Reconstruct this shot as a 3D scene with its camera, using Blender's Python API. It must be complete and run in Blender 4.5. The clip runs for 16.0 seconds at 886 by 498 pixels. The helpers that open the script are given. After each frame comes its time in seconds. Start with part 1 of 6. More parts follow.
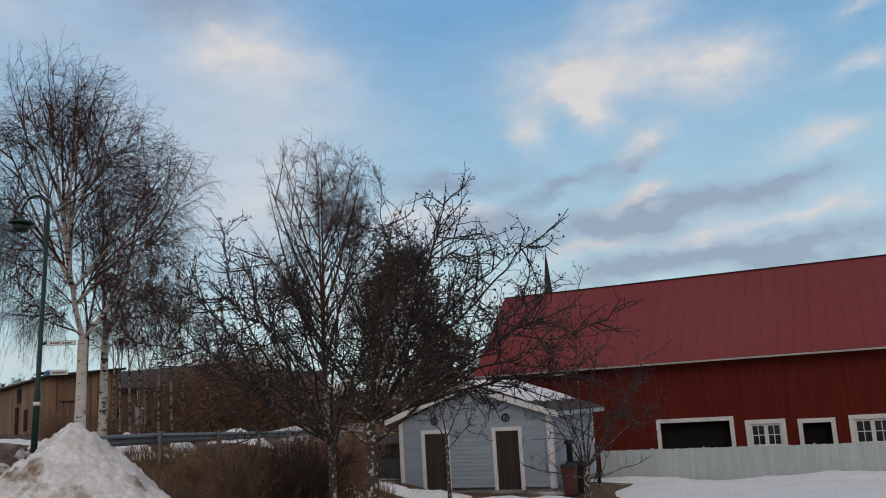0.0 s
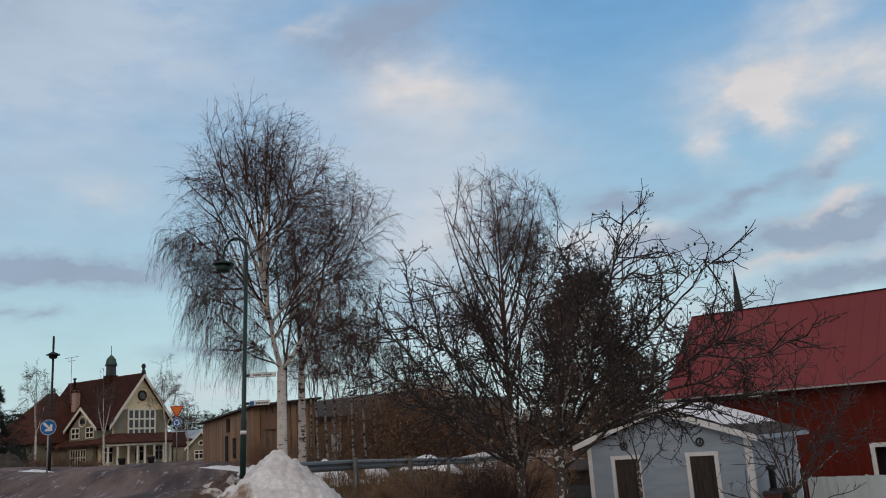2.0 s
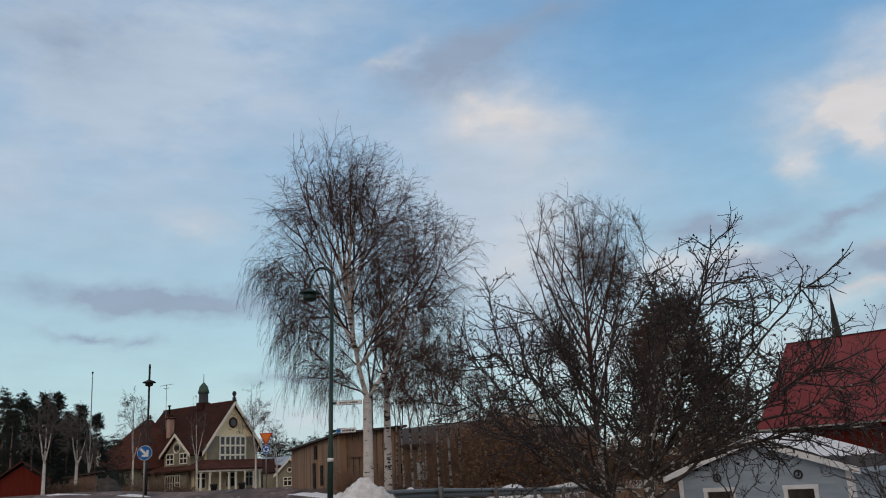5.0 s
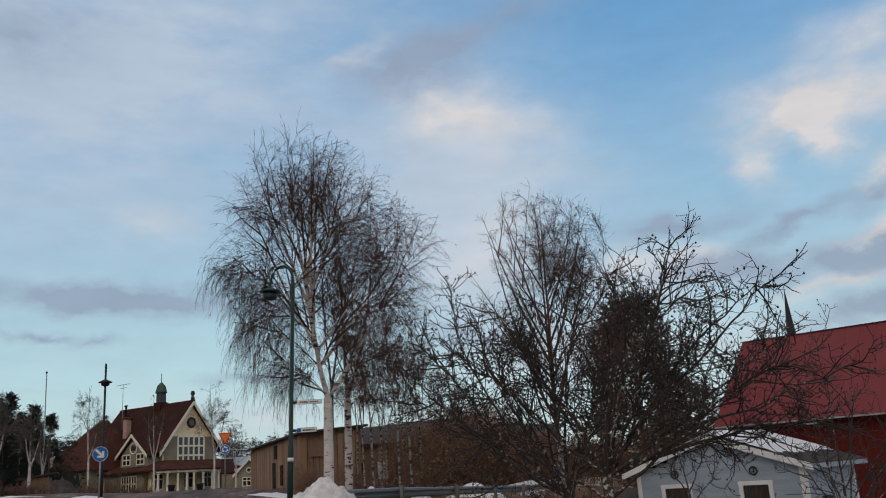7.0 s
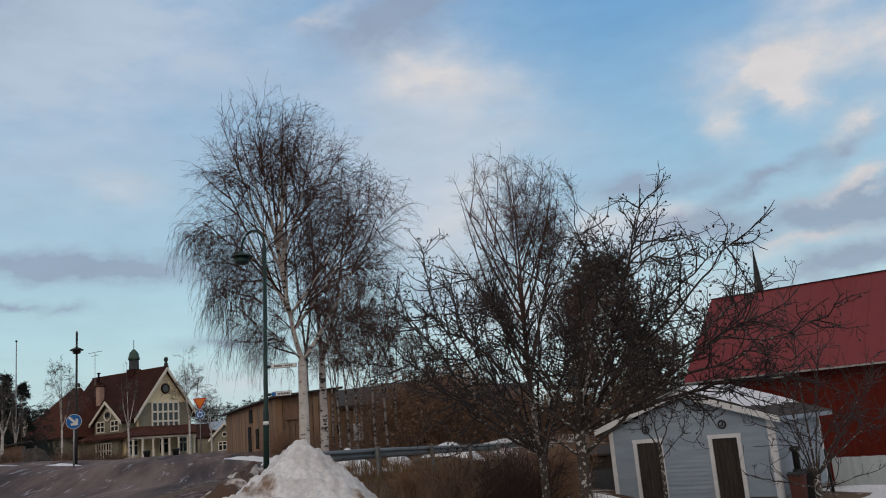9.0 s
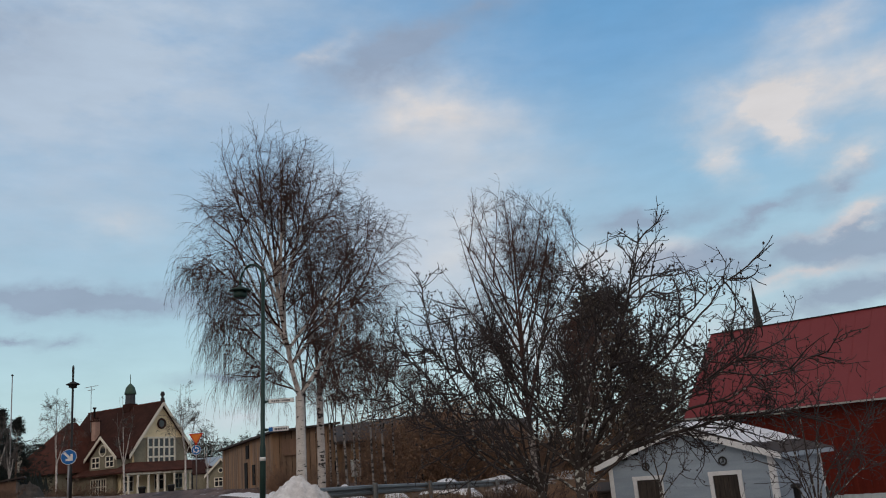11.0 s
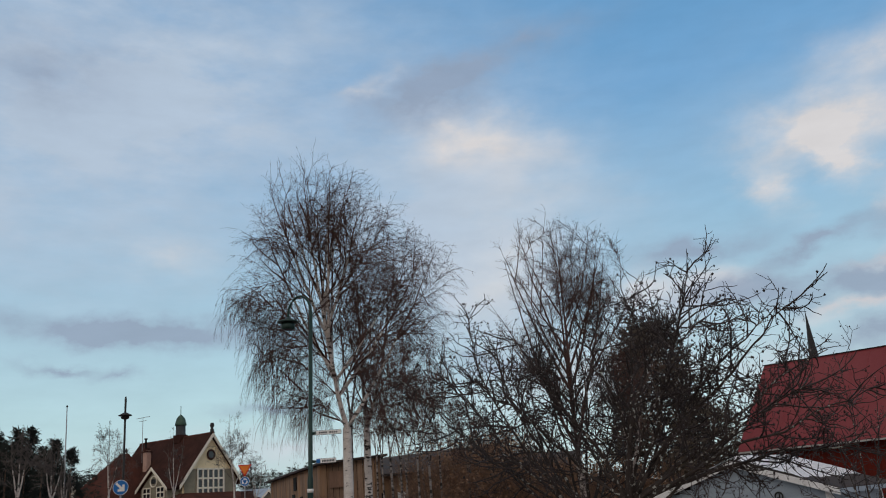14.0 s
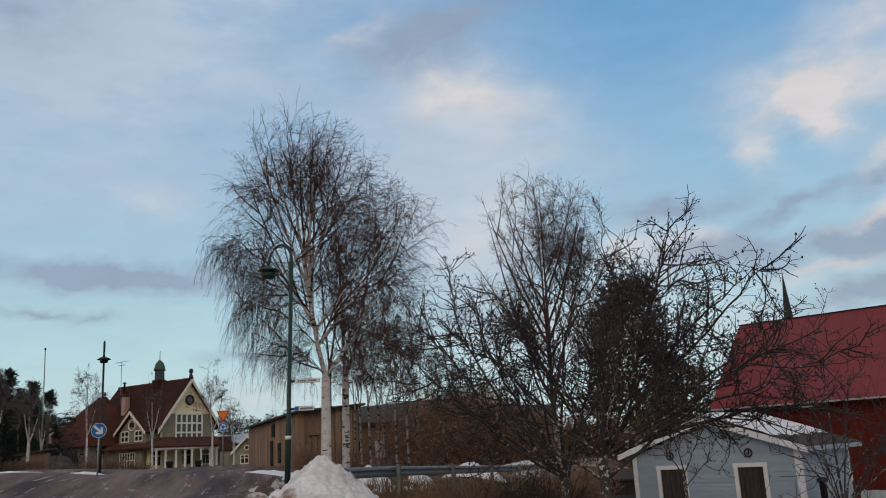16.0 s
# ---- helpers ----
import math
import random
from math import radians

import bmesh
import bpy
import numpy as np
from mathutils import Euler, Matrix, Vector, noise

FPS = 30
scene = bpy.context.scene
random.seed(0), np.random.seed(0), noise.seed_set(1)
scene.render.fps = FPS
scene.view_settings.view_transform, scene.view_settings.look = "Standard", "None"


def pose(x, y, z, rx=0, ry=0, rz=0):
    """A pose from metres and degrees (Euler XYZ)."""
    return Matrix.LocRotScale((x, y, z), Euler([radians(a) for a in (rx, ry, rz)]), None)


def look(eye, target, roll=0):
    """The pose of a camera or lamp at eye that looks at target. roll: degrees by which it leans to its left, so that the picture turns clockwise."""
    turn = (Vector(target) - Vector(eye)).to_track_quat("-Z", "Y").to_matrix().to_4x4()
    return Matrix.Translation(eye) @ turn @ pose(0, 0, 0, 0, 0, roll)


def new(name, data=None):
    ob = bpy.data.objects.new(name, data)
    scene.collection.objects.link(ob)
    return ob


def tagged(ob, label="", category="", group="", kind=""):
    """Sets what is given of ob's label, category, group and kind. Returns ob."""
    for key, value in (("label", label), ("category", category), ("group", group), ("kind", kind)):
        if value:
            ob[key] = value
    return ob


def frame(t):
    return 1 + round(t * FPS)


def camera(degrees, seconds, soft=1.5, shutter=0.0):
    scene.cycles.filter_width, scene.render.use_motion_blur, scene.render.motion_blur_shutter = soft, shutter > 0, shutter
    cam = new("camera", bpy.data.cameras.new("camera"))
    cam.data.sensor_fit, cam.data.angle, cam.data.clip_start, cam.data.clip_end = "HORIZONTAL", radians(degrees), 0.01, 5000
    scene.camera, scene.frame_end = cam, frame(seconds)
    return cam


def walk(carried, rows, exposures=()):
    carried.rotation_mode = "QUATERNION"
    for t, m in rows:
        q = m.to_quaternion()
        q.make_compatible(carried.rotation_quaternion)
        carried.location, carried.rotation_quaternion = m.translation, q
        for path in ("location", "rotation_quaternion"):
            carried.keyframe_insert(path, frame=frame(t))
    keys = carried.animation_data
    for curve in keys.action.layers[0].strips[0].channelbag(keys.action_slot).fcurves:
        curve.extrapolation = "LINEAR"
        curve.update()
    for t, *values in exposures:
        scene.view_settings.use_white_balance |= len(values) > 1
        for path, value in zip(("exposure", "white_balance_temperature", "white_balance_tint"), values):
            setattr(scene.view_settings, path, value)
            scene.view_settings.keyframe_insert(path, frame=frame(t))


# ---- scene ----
cam = camera(54.5, 16.0, soft=1.05)
EYE = (0.0, 0.0, 1.6)
# seconds, then the camera's turn about x, y and z in degrees: a hand-held phone turning on the spot
ROWS = [
    (0.0, 100.40, 3.30, 0.61), (0.5, 102.41, 2.91, 3.53), (1.0, 101.76, 3.26, 6.69), (1.5, 101.37, 3.25, 9.86),
    (2.0, 102.79, 3.79, 12.79), (2.5, 101.29, 3.30, 15.14), (3.0, 103.44, 2.84, 17.11), (3.2, 104.16, 2.87, 17.81),
    (5.3, 105.23, 3.12, 18.34), (5.5, 105.59, 3.45, 16.86), (6.0, 105.29, 3.36, 16.33), (6.5, 105.33, 3.17, 17.06),
    (7.0, 104.73, 3.59, 15.81), (7.5, 104.16, 4.51, 15.70), (8.0, 104.28, 4.76, 15.65), (8.5, 102.69, 5.18, 13.99),
    (9.0, 102.08, 4.80, 14.19), (11.5, 105.06, 4.73, 14.02), (12.0, 105.62, 5.10, 14.43), (12.5, 105.99, 5.12, 14.81),
    (13.0, 106.43, 5.38, 15.26), (13.5, 106.84, 5.04, 15.96), (14.0, 106.66, 4.26, 17.15), (14.5, 103.96, 3.62, 16.86),
    (15.0, 103.61, 3.20, 16.79), (15.5, 103.67, 3.06, 16.53), (16.0, 103.42, 3.09, 15.60),
]
walk(cam, [(t, pose(*EYE, rx, ry, rz)) for t, rx, ry, rz in ROWS])

# ---- world, sun and exposure ----
SUN_EL, SUN_AZ = 9.0, 178.0      # compass angle from +y, clockwise: low behind the camera
world = bpy.data.worlds.new("evening_sky")
scene.world = world
world.use_nodes = True
wn, wl = world.node_tree.nodes, world.node_tree.links
wn.clear()


def wnode(kind):
    return wn.new(kind)


def wmath(op, a, b=0.0, c=None, clamp=False):
    n = wnode("ShaderNodeMath")
    n.operation, n.use_clamp = op, clamp
    for i, v in enumerate((a, b, c)):
        if v is None:
            continue
        if isinstance(v, (int, float)):
            n.inputs[i].default_value = v
        else:
            wl.new(v, n.inputs[i])
    return n.outputs[0]


def wmix(fac, a, b, blend="MIX"):
    n = wnode("ShaderNodeMix")
    n.data_type, n.blend_type = "RGBA", blend
    for sock, v in ((n.inputs[0], fac), (n.inputs[6], a), (n.inputs[7], b)):
        if isinstance(v, (int, float)):
            sock.default_value = v
        elif isinstance(v, tuple):
            sock.default_value = (*v, 1)
        else:
            wl.new(v, sock)
    return n.outputs[2]


coord = wnode("ShaderNodeTexCoord")
sep = wnode("ShaderNodeSeparateXYZ")
wl.new(coord.outputs["Generated"], sep.inputs[0])
az = wmath("MULTIPLY", wmath("ARCTAN2", sep.outputs[0], sep.outputs[1]), 57.2958)
el = wmath("MULTIPLY", wmath("ARCSINE", sep.outputs[2]), 57.2958)
flat = wnode("ShaderNodeCombineXYZ")
wl.new(az, flat.inputs[0])
wl.new(el, flat.inputs[1])


def wnoise(scale, detail, rough, stretch=(1, 1, 1), turn=0.0, shift=(0, 0, 0)):
    m = wnode("ShaderNodeMapping")
    m.inputs["Scale"].default_value, m.inputs["Rotation"].default_value = stretch, (0, 0, radians(turn))
    m.inputs["Location"].default_value = shift
    wl.new(flat.outputs[0], m.inputs[0])
    n = wnode("ShaderNodeTexNoise")
    n.inputs["Scale"].default_value, n.inputs["Detail"].default_value, n.inputs["Roughness"].default_value = scale, detail, rough
    wl.new(m.outputs[0], n.inputs["Vector"])
    return n


# a soft drift that frays the edges of every cloud
drift = wnoise(0.20, 6, 0.6, (1, 1.6, 1))
fray = wnode("ShaderNodeVectorMath")
fray.operation = "MULTIPLY_ADD"
wl.new(drift.outputs["Color"], fray.inputs[0])
fray.inputs[1].default_value = (6.0, 3.4, 0)
wl.new(flat.outputs[0], fray.inputs[2])
fray2 = wnode("ShaderNodeVectorMath")
fray2.operation = "SUBTRACT"
wl.new(fray.outputs[0], fray2.inputs[0])
fray2.inputs[1].default_value = (3.0, 1.7, 0)


def cloud(a, e, wide, high, turn, weight):
    """One soft cloud centred on azimuth a and elevation e, in degrees."""
    m = wnode("ShaderNodeMapping")
    m.vector_type = "TEXTURE"
    m.inputs["Location"].default_value, m.inputs["Rotation"].default_value, m.inputs["Scale"].default_value = (a, e, 0), (0, 0, radians(turn)), (wide, high, 1)
    wl.new(fray2.outputs[0], m.inputs[0])
    g = wnode("ShaderNodeTexGradient")
    g.gradient_type = "QUADRATIC_SPHERE"
    wl.new(m.outputs[0], g.inputs[0])
    return wmath("MULTIPLY", g.outputs["Fac"], weight)


def total(values):
    out = values[0]
    for v in values[1:]:
        out = wmath("ADD", out, v)
    return out


sky = wnode("ShaderNodeTexSky")
sky.sky_type, sky.sun_disc, sky.sun_elevation, sky.sun_rotation = "NISHITA", False, radians(SUN_EL), radians(SUN_AZ)
sky.air_density, sky.dust_density, sky.ozone_density = 1.2, 1.0, 2.0
ramp = wnode("ShaderNodeValToRGB")
wl.new(wmath("MULTIPLY", el, 1 / 60.0, clamp=True), ramp.inputs[0])
for i, (pos, col) in enumerate(((0.0, (0.58, 0.70, 0.73)), (0.10, (0.50, 0.71, 0.77)), (0.25, (0.34, 0.56, 0.73)), (0.43, (0.150, 0.375, 0.66)), (0.6, (0.125, 0.32, 0.58)), (1.0, (0.16, 0.30, 0.48)))):
    k = ramp.color_ramp.elements[i] if i < 2 else ramp.color_ramp.elements.new(pos)
    k.position, k.color = pos, (*col, 1)
clear = wmix(0.88, wmix(1.0, sky.outputs[0], (0.1, 0.1, 0.1), "MULTIPLY"), ramp.outputs[0])

# thin grey-white veil, thicker beyond the birches, closing into an even cloud cover overhead and behind
veil_n = wnoise(0.11, 5, 0.6, (1, 2.4, 1), 14, (3, 9, 0))
veil = wmath("MULTIPLY", wmath("MULTIPLY_ADD", veil_n.outputs["Fac"], 1.5, 0.1),
             total([cloud(-36, 27, 40, 22, 0, 1.5), cloud(-14, 15, 20, 13, 0, 1.4), cloud(-48, 18, 22, 14, 0, 0.7), cloud(12, 22, 24, 11, 0, 0.5), cloud(-13, 22, 16, 12, 0, 0.8), cloud(18, 10, 24, 7, 0, 0.9)]), clamp=True)
c = wmix(wmath("MULTIPLY", veil, 0.92), clear, (0.47, 0.56, 0.675))
cover = wmath("MAXIMUM", wmath("MULTIPLY_ADD", el, 0.05, -1.75, clamp=True), wmath("MULTIPLY_ADD", wmath("ABSOLUTE", az), 0.03, -1.8, clamp=True), clamp=True)
c = wmix(wmath("MULTIPLY", cover, 0.9), c, (0.53, 0.50, 0.49))
# bright clouds with a warm tint, cool white ones low down, then the grey ones in front of them
BRIGHT = ((10.0, 20.8, 8.5, 3.6, 4, 1.5), (18.5, 20.2, 8.0, 3.6, -8, 1.15), (10.5, 18.9, 3.6, 2.2, -35, 1.2), (14, 24.2, 7, 3, 0, 0.6), (6.3, 17.6, 3.4, 2.2, -50, 0.7),
          (14.0, 16.2, 3.2, 2.2, 40, 0.8), (13.8, 13.2, 3.4, 1.1, 6, 1.1), (25, 14.9, 6.5, 1.7, 9, 0.75), (28.0, 18.9, 4.5, 1.3, 12, 0.6), (28.5, 22.0, 4, 1.2, 10, 0.5),
          (9.8, 9.9, 5.5, 0.9, 6, 1.0), (17.8, 9.9, 6, 0.8, 4, 0.9), (24, 10.4, 5, 0.9, 6, 0.9), (-13.2, 23.4, 9.0, 3.6, -12, 1.05), (-20.5, 27.6, 4, 1.4, 20, 0.5),
          (-34.5, 16.6, 8, 3.0, -12, 0.33), (12.0, 12.6, 4.5, 0.7, 14, 0.9))
PALE = ((-13.0, 13.5, 8, 6, 0, 0.65), (-27, 4.5, 10, 2.2, 0, 0.6), (1, 11.5, 8, 3, 0, 0.6), (-6, 7.5, 15, 5, 0, 0.75), (5, 6.5, 8, 4, 0, 0.6), (-2.5, 12.4, 5, 3, 0, 0.9), (-11, 15, 5, 5, 0, 0.5), (1.5, 12.4, 4.5, 1.7, 8, 0.9), (-9, 19.5, 10, 6, 0, 0.4))
GREY = ((-15.5, 27.2, 9, 3.2, 10, 1.6), (-42.5, 27.5, 9, 5, 0, 0.8), (-8, 29.5, 12, 2.5, 8, 0.5), (13.2, 11.5, 12, 2.3, 5, 1.9), (3.6, 11.5, 8, 2.0, 4, 1.4), (13.6, 14.8, 3.6, 1.0, 20, 0.9),
        (12.8, 8.3, 10, 2.0, 4, 1.4), (22.5, 8.3, 11, 2.2, 2, 1.6), (1.0, 14.6, 9, 1.9, 3, 1.1), (22, 12.2, 8, 1.4, 8, 0.9), (-36.0, 11.9, 15, 1.7, -3, 1.9), (-40.5, 9.8, 5, 0.6, -4, 0.9), (-37.4, 9.2, 3, 0.6, 0, 0.8),
        (-28, 6.9, 6, 0.8, 3, 0.8), (-13, 8.8, 7, 1.2, 0, 0.8), (22, 12.4, 6, 0.9, 10, 0.7), (8.5, 14.0, 8, 1.1, 16, 1.2))
puff = wnoise(0.30, 5, 0.56, (1, 1.8, 1), 10)
puffy = wmath("MULTIPLY_ADD", puff.outputs["Fac"], 2.6, -0.15)
w = wmath("MULTIPLY", total([cloud(*k) for k in PALE]), puffy, clamp=True)
c = wmix(w, c, (0.60, 0.645, 0.70))
b = wmath("MULTIPLY", total([cloud(*k) for k in BRIGHT]), puffy, clamp=True)
c = wmix(b, c, (0.67, 0.655, 0.665))
g = wmath("MULTIPLY", total([cloud(*k) for k in GREY]), puffy, clamp=True)
c = wmix(wmath("MULTIPLY", g, 0.8), c, (0.285, 0.350, 0.465))
# faint fibres all over the cloud
fibre = wnoise(0.4, 4, 0.55, (0.7, 2.2, 1), 16, (5, 1, 0))
fib = wnode("ShaderNodeCombineColor")
for i in range(3):
    wl.new(wmath("MULTIPLY_ADD", fibre.outputs["Fac"], 0.16, 0.92), fib.inputs[i])
c = wmix(1.0, c, fib.outputs[0], "MULTIPLY")
back = wnode("ShaderNodeBackground")
wl.new(c, back.inputs[0])
back.inputs[1].default_value = 1.0
wout = wnode("ShaderNodeOutputWorld")
wl.new(back.outputs[0], wout.inputs[0])

sun = new("sun", bpy.data.lights.new("sun", "SUN"))
sun.data.energy, sun.data.angle, sun.data.color = 0.42, radians(25), (1.0, 0.84, 0.70)
sa, se = radians(SUN_AZ), radians(22)
sun.matrix_world = look((math.sin(sa) * math.cos(se) * 50, math.cos(sa) * math.cos(se) * 50, math.sin(se) * 50), (0, 0, 0))
scene.view_settings.exposure = 0.0

# ---- materials ----


def surface(name, a, b, scale=4.0, rough=0.8, bump=0.2, metal=0.0, fine=40.0, stretch=(1, 1, 1), vary=0.0, spot=None, spot_scale=1.0, spot_at=0.6, spot_soft=0.08, spec=0.3, turn=None):
    """A worn surface: two colours mixed by broad noise and fine grain, with relief; spot adds patches of a third colour."""
    m = bpy.data.materials.new(name)
    m.use_nodes = True
    n, l = m.node_tree.nodes, m.node_tree.links
    p = n["Principled BSDF"]
    p.inputs["Roughness"].default_value, p.inputs["Metallic"].default_value = rough, metal
    p.inputs["Specular IOR Level"].default_value = spec
    geo = n.new("ShaderNodeNewGeometry")
    mp = n.new("ShaderNodeMapping")
    mp.inputs["Scale"].default_value = stretch
    if turn is not None:
        # the grain runs along a heading instead of along y
        mp.vector_type = "TEXTURE"
        mp.inputs["Rotation"].default_value = (0, 0, radians(turn))
        mp.inputs["Scale"].default_value = tuple(1 / k for k in stretch)
    l.new(geo.outputs["Position"], mp.inputs[0])

    def tex(s, detail):
        t = n.new("ShaderNodeTexNoise")
        t.inputs["Scale"].default_value, t.inputs["Detail"].default_value, t.inputs["Roughness"].default_value = s, detail, 0.6
        l.new(mp.outputs[0], t.inputs["Vector"])
        return t.outputs["Fac"]

    def mix(f, x, y, blend="MIX"):
        k = n.new("ShaderNodeMix")
        k.data_type, k.blend_type = "RGBA", blend
        for sock, v in ((k.inputs[0], f), (k.inputs[6], x), (k.inputs[7], y)):
            if isinstance(v, (int, float)):
                sock.default_value = v
            elif isinstance(v, tuple):
                sock.default_value = (*v, 1)
            else:
                l.new(v, sock)
        return k.outputs[2]

    def span(v, lo, hi, to_lo=0.0, to_hi=1.0):
        k = n.new("ShaderNodeMapRange")
        k.inputs["From Min"].default_value, k.inputs["From Max"].default_value = lo, hi
        k.inputs["To Min"].default_value, k.inputs["To Max"].default_value = to_lo, to_hi
        l.new(v, k.inputs["Value"])
        return k.outputs["Result"]

    broad, grain = tex(scale, 4), tex(fine, 3)
    col = mix(span(broad, 0.35, 0.65), a, b)
    col = mix(1.0, col, mix(span(grain, 0.3, 0.7), (0.82, 0.82, 0.82), (1.12, 1.12, 1.12)), "MULTIPLY")
    if spot:
        s = tex(spot_scale, 5)
        col = mix(span(s, spot_at - spot_soft, spot_at + spot_soft), col, spot)
    if vary:
        info = n.new("ShaderNodeObjectInfo")
        lit = n.new("ShaderNodeCombineColor")
        for i in range(3):
            l.new(span(info.outputs["Random"], 0, 1, 1 - vary, 1 + vary), lit.inputs[i])
        col = mix(1.0, col, lit.outputs[0], "MULTIPLY")
    l.new(col, p.inputs["Base Color"])
    l.new(span(broad, 0.3, 0.7, max(0.02, rough - 0.12), min(1, rough + 0.12)), p.inputs["Roughness"])
    bm_ = n.new("ShaderNodeBump")
    bm_.inputs["Strength"].default_value, bm_.inputs["Distance"].default_value = bump, 0.02
    l.new(grain, bm_.inputs["Height"])
    l.new(bm_.outputs[0], p.inputs["Normal"])
    return m


def glass_dark(name, tint=(0.02, 0.022, 0.025)):
    m = surface(name, tint, tuple(k * 1.5 for k in tint), 0.6, 0.08, 0.02, spec=0.6)
    return m


M_GROUND = surface("thawed_grass", (0.095, 0.060, 0.042), (0.16, 0.105, 0.066), 0.7, 0.95, 0.7, fine=14, spot=(0.70, 0.69, 0.70), spot_scale=0.3, spot_at=0.60, spot_soft=0.03)
M_ROAD = surface("wet_gritty_asphalt", (0.042, 0.022, 0.019), (0.225, 0.160, 0.143), 0.85, 0.80, 0.8, fine=34, stretch=(1, 0.06, 1), spot=(0.38, 0.36, 0.37), spot_scale=4.2, spot_at=0.64, spot_soft=0.05, spec=0.16, turn=25.6)
M_ICE = surface("thin_grey_ice", (0.25, 0.225, 0.222), (0.165, 0.130, 0.122), 3.5, 0.8, 0.6, fine=24, spot=(0.09, 0.055, 0.048), spot_scale=3.4, spot_at=0.48, spot_soft=0.05, spec=0.15)
M_SNOW = surface("old_snow", (0.84, 0.83, 0.84), (0.58, 0.56, 0.56), 3.0, 0.75, 0.9, fine=16, spot=(0.26, 0.18, 0.135), spot_scale=1.25, spot_at=0.60, spot_soft=0.045)
M_DIRTYSNOW = surface("muddy_snow", (0.66, 0.62, 0.60), (0.36, 0.30, 0.26), 2.6, 0.8, 0.6, fine=12, spot=(0.10, 0.062, 0.045), spot_scale=1.4, spot_at=0.47, spot_soft=0.03)
M_CLEANSNOW = surface("clean_snow", (0.84, 0.84, 0.86), (0.76, 0.77, 0.80), 1.0, 0.7, 0.3, fine=12)
M_EAVE = surface("greyed_white_eave", (0.42, 0.40, 0.38), (0.34, 0.32, 0.31), 1.5, 0.7, 0.1)
M_SIDING = surface("pale_blue_grey_paint", (0.278, 0.338, 0.398), (0.33, 0.39, 0.45), 1.2, 0.6, 0.1, fine=60, stretch=(1, 1, 4), vary=0.05)
M_WHITE = surface("white_paint", (0.76, 0.76, 0.76), (0.66, 0.66, 0.66), 2.5, 0.55, 0.1, fine=50)
M_DOOR = surface("weathered_dark_planks", (0.030, 0.024, 0.021), (0.062, 0.050, 0.042), 3, 0.85, 0.4, fine=50, stretch=(5, 5, 0.7), vary=0.2)
M_FALU = surface("falu_red_boards", (0.112, 0.0175, 0.0125), (0.148, 0.025, 0.017), 0.9, 0.92, 0.3, fine=30, stretch=(6, 6, 0.6), vary=0.10, spec=0.1)
M_REDROOF = surface("red_sheet_metal_roof", (0.205, 0.036, 0.041), (0.192, 0.034, 0.039), 0.16, 0.6, 0.04, fine=70, vary=0.02, spec=0.22)
# near-black that paints in the shade of interiors, gaps and the barn's eave underside
M_DARK = surface("unlit_black", (0.008, 0.008, 0.009), (0.014, 0.013, 0.012), 2, 0.9, 0.1)
M_PANE = glass_dark("window_pane")
M_FENCE = surface("pale_grey_green_fence_paint", (0.47, 0.52, 0.525), (0.41, 0.46, 0.465), 1.5, 0.65, 0.2, fine=40, stretch=(4, 4, 0.5), vary=0.06)
M_CONCRETE = surface("grey_concrete", (0.30, 0.29, 0.28), (0.22, 0.21, 0.21), 2, 0.9, 0.4)
M_ZINC = surface("galvanised_steel", (0.165, 0.178, 0.18), (0.225, 0.238, 0.24), 1.6, 0.55, 0.1, metal=0.35, fine=20)
M_GREENPOLE = surface("dark_green_lacquer", (0.016, 0.040, 0.036), (0.024, 0.055, 0.048), 3, 0.45, 0.05)
M_BLACK = surface("black_metal", (0.015, 0.016, 0.017), (0.03, 0.03, 0.03), 3, 0.5, 0.1)
M_BIRCH = surface("birch_bark", (0.70, 0.66, 0.62), (0.55, 0.50, 0.46), 1.6, 0.8, 0.5, fine=22, stretch=(1, 1, 2.4), spot=(0.035, 0.03, 0.028), spot_scale=5.0, spot_at=0.625, spot_soft=0.03)
M_BIRCH_ROUGH = surface("rough_birch_bark", (0.32, 0.285, 0.265), (0.18, 0.15, 0.135), 2.0, 0.85, 0.6, fine=26, stretch=(1, 1, 2.2), spot=(0.03, 0.026, 0.024), spot_scale=4.0, spot_at=0.53, spot_soft=0.05)
M_BIRCHTWIG = surface("brown_birch_twigs", (0.072, 0.042, 0.037), (0.120, 0.074, 0.065), 0.8, 0.85, 0.1, spec=0.1)
M_BIRCHLIMB = surface("marked_birch_bark", (0.62, 0.57, 0.53), (0.46, 0.41, 0.38), 1.6, 0.8, 0.5, fine=22, stretch=(1, 1, 2.2), spot=(0.035, 0.03, 0.028), spot_scale=4.5, spot_at=0.58, spot_soft=0.03)
M_FARTWIG = surface("grey_brown_twigs", (0.10, 0.085, 0.08), (0.14, 0.12, 0.11), 0.8, 0.85, 0.1)
M_APPLE = surface("lichen_spotted_bark", (0.045, 0.036, 0.032), (0.08, 0.062, 0.054), 3, 0.9, 0.6, fine=40, spot=(0.46, 0.46, 0.42), spot_scale=17.0, spot_at=0.575, spot_soft=0.025)
M_APPLELIMB = surface("dark_fruit_tree_bark", (0.034, 0.027, 0.025), (0.060, 0.047, 0.042), 3, 0.9, 0.6, fine=40, spot=(0.36, 0.36, 0.33), spot_scale=15.0, spot_at=0.60, spot_soft=0.03)
M_APPLETWIG = surface("dark_fruit_tree_twigs", (0.034, 0.027, 0.028), (0.062, 0.050, 0.049), 2, 0.85, 0.2, spot=(0.26, 0.25, 0.24), spot_scale=22.0, spot_at=0.655, spot_soft=0.03)
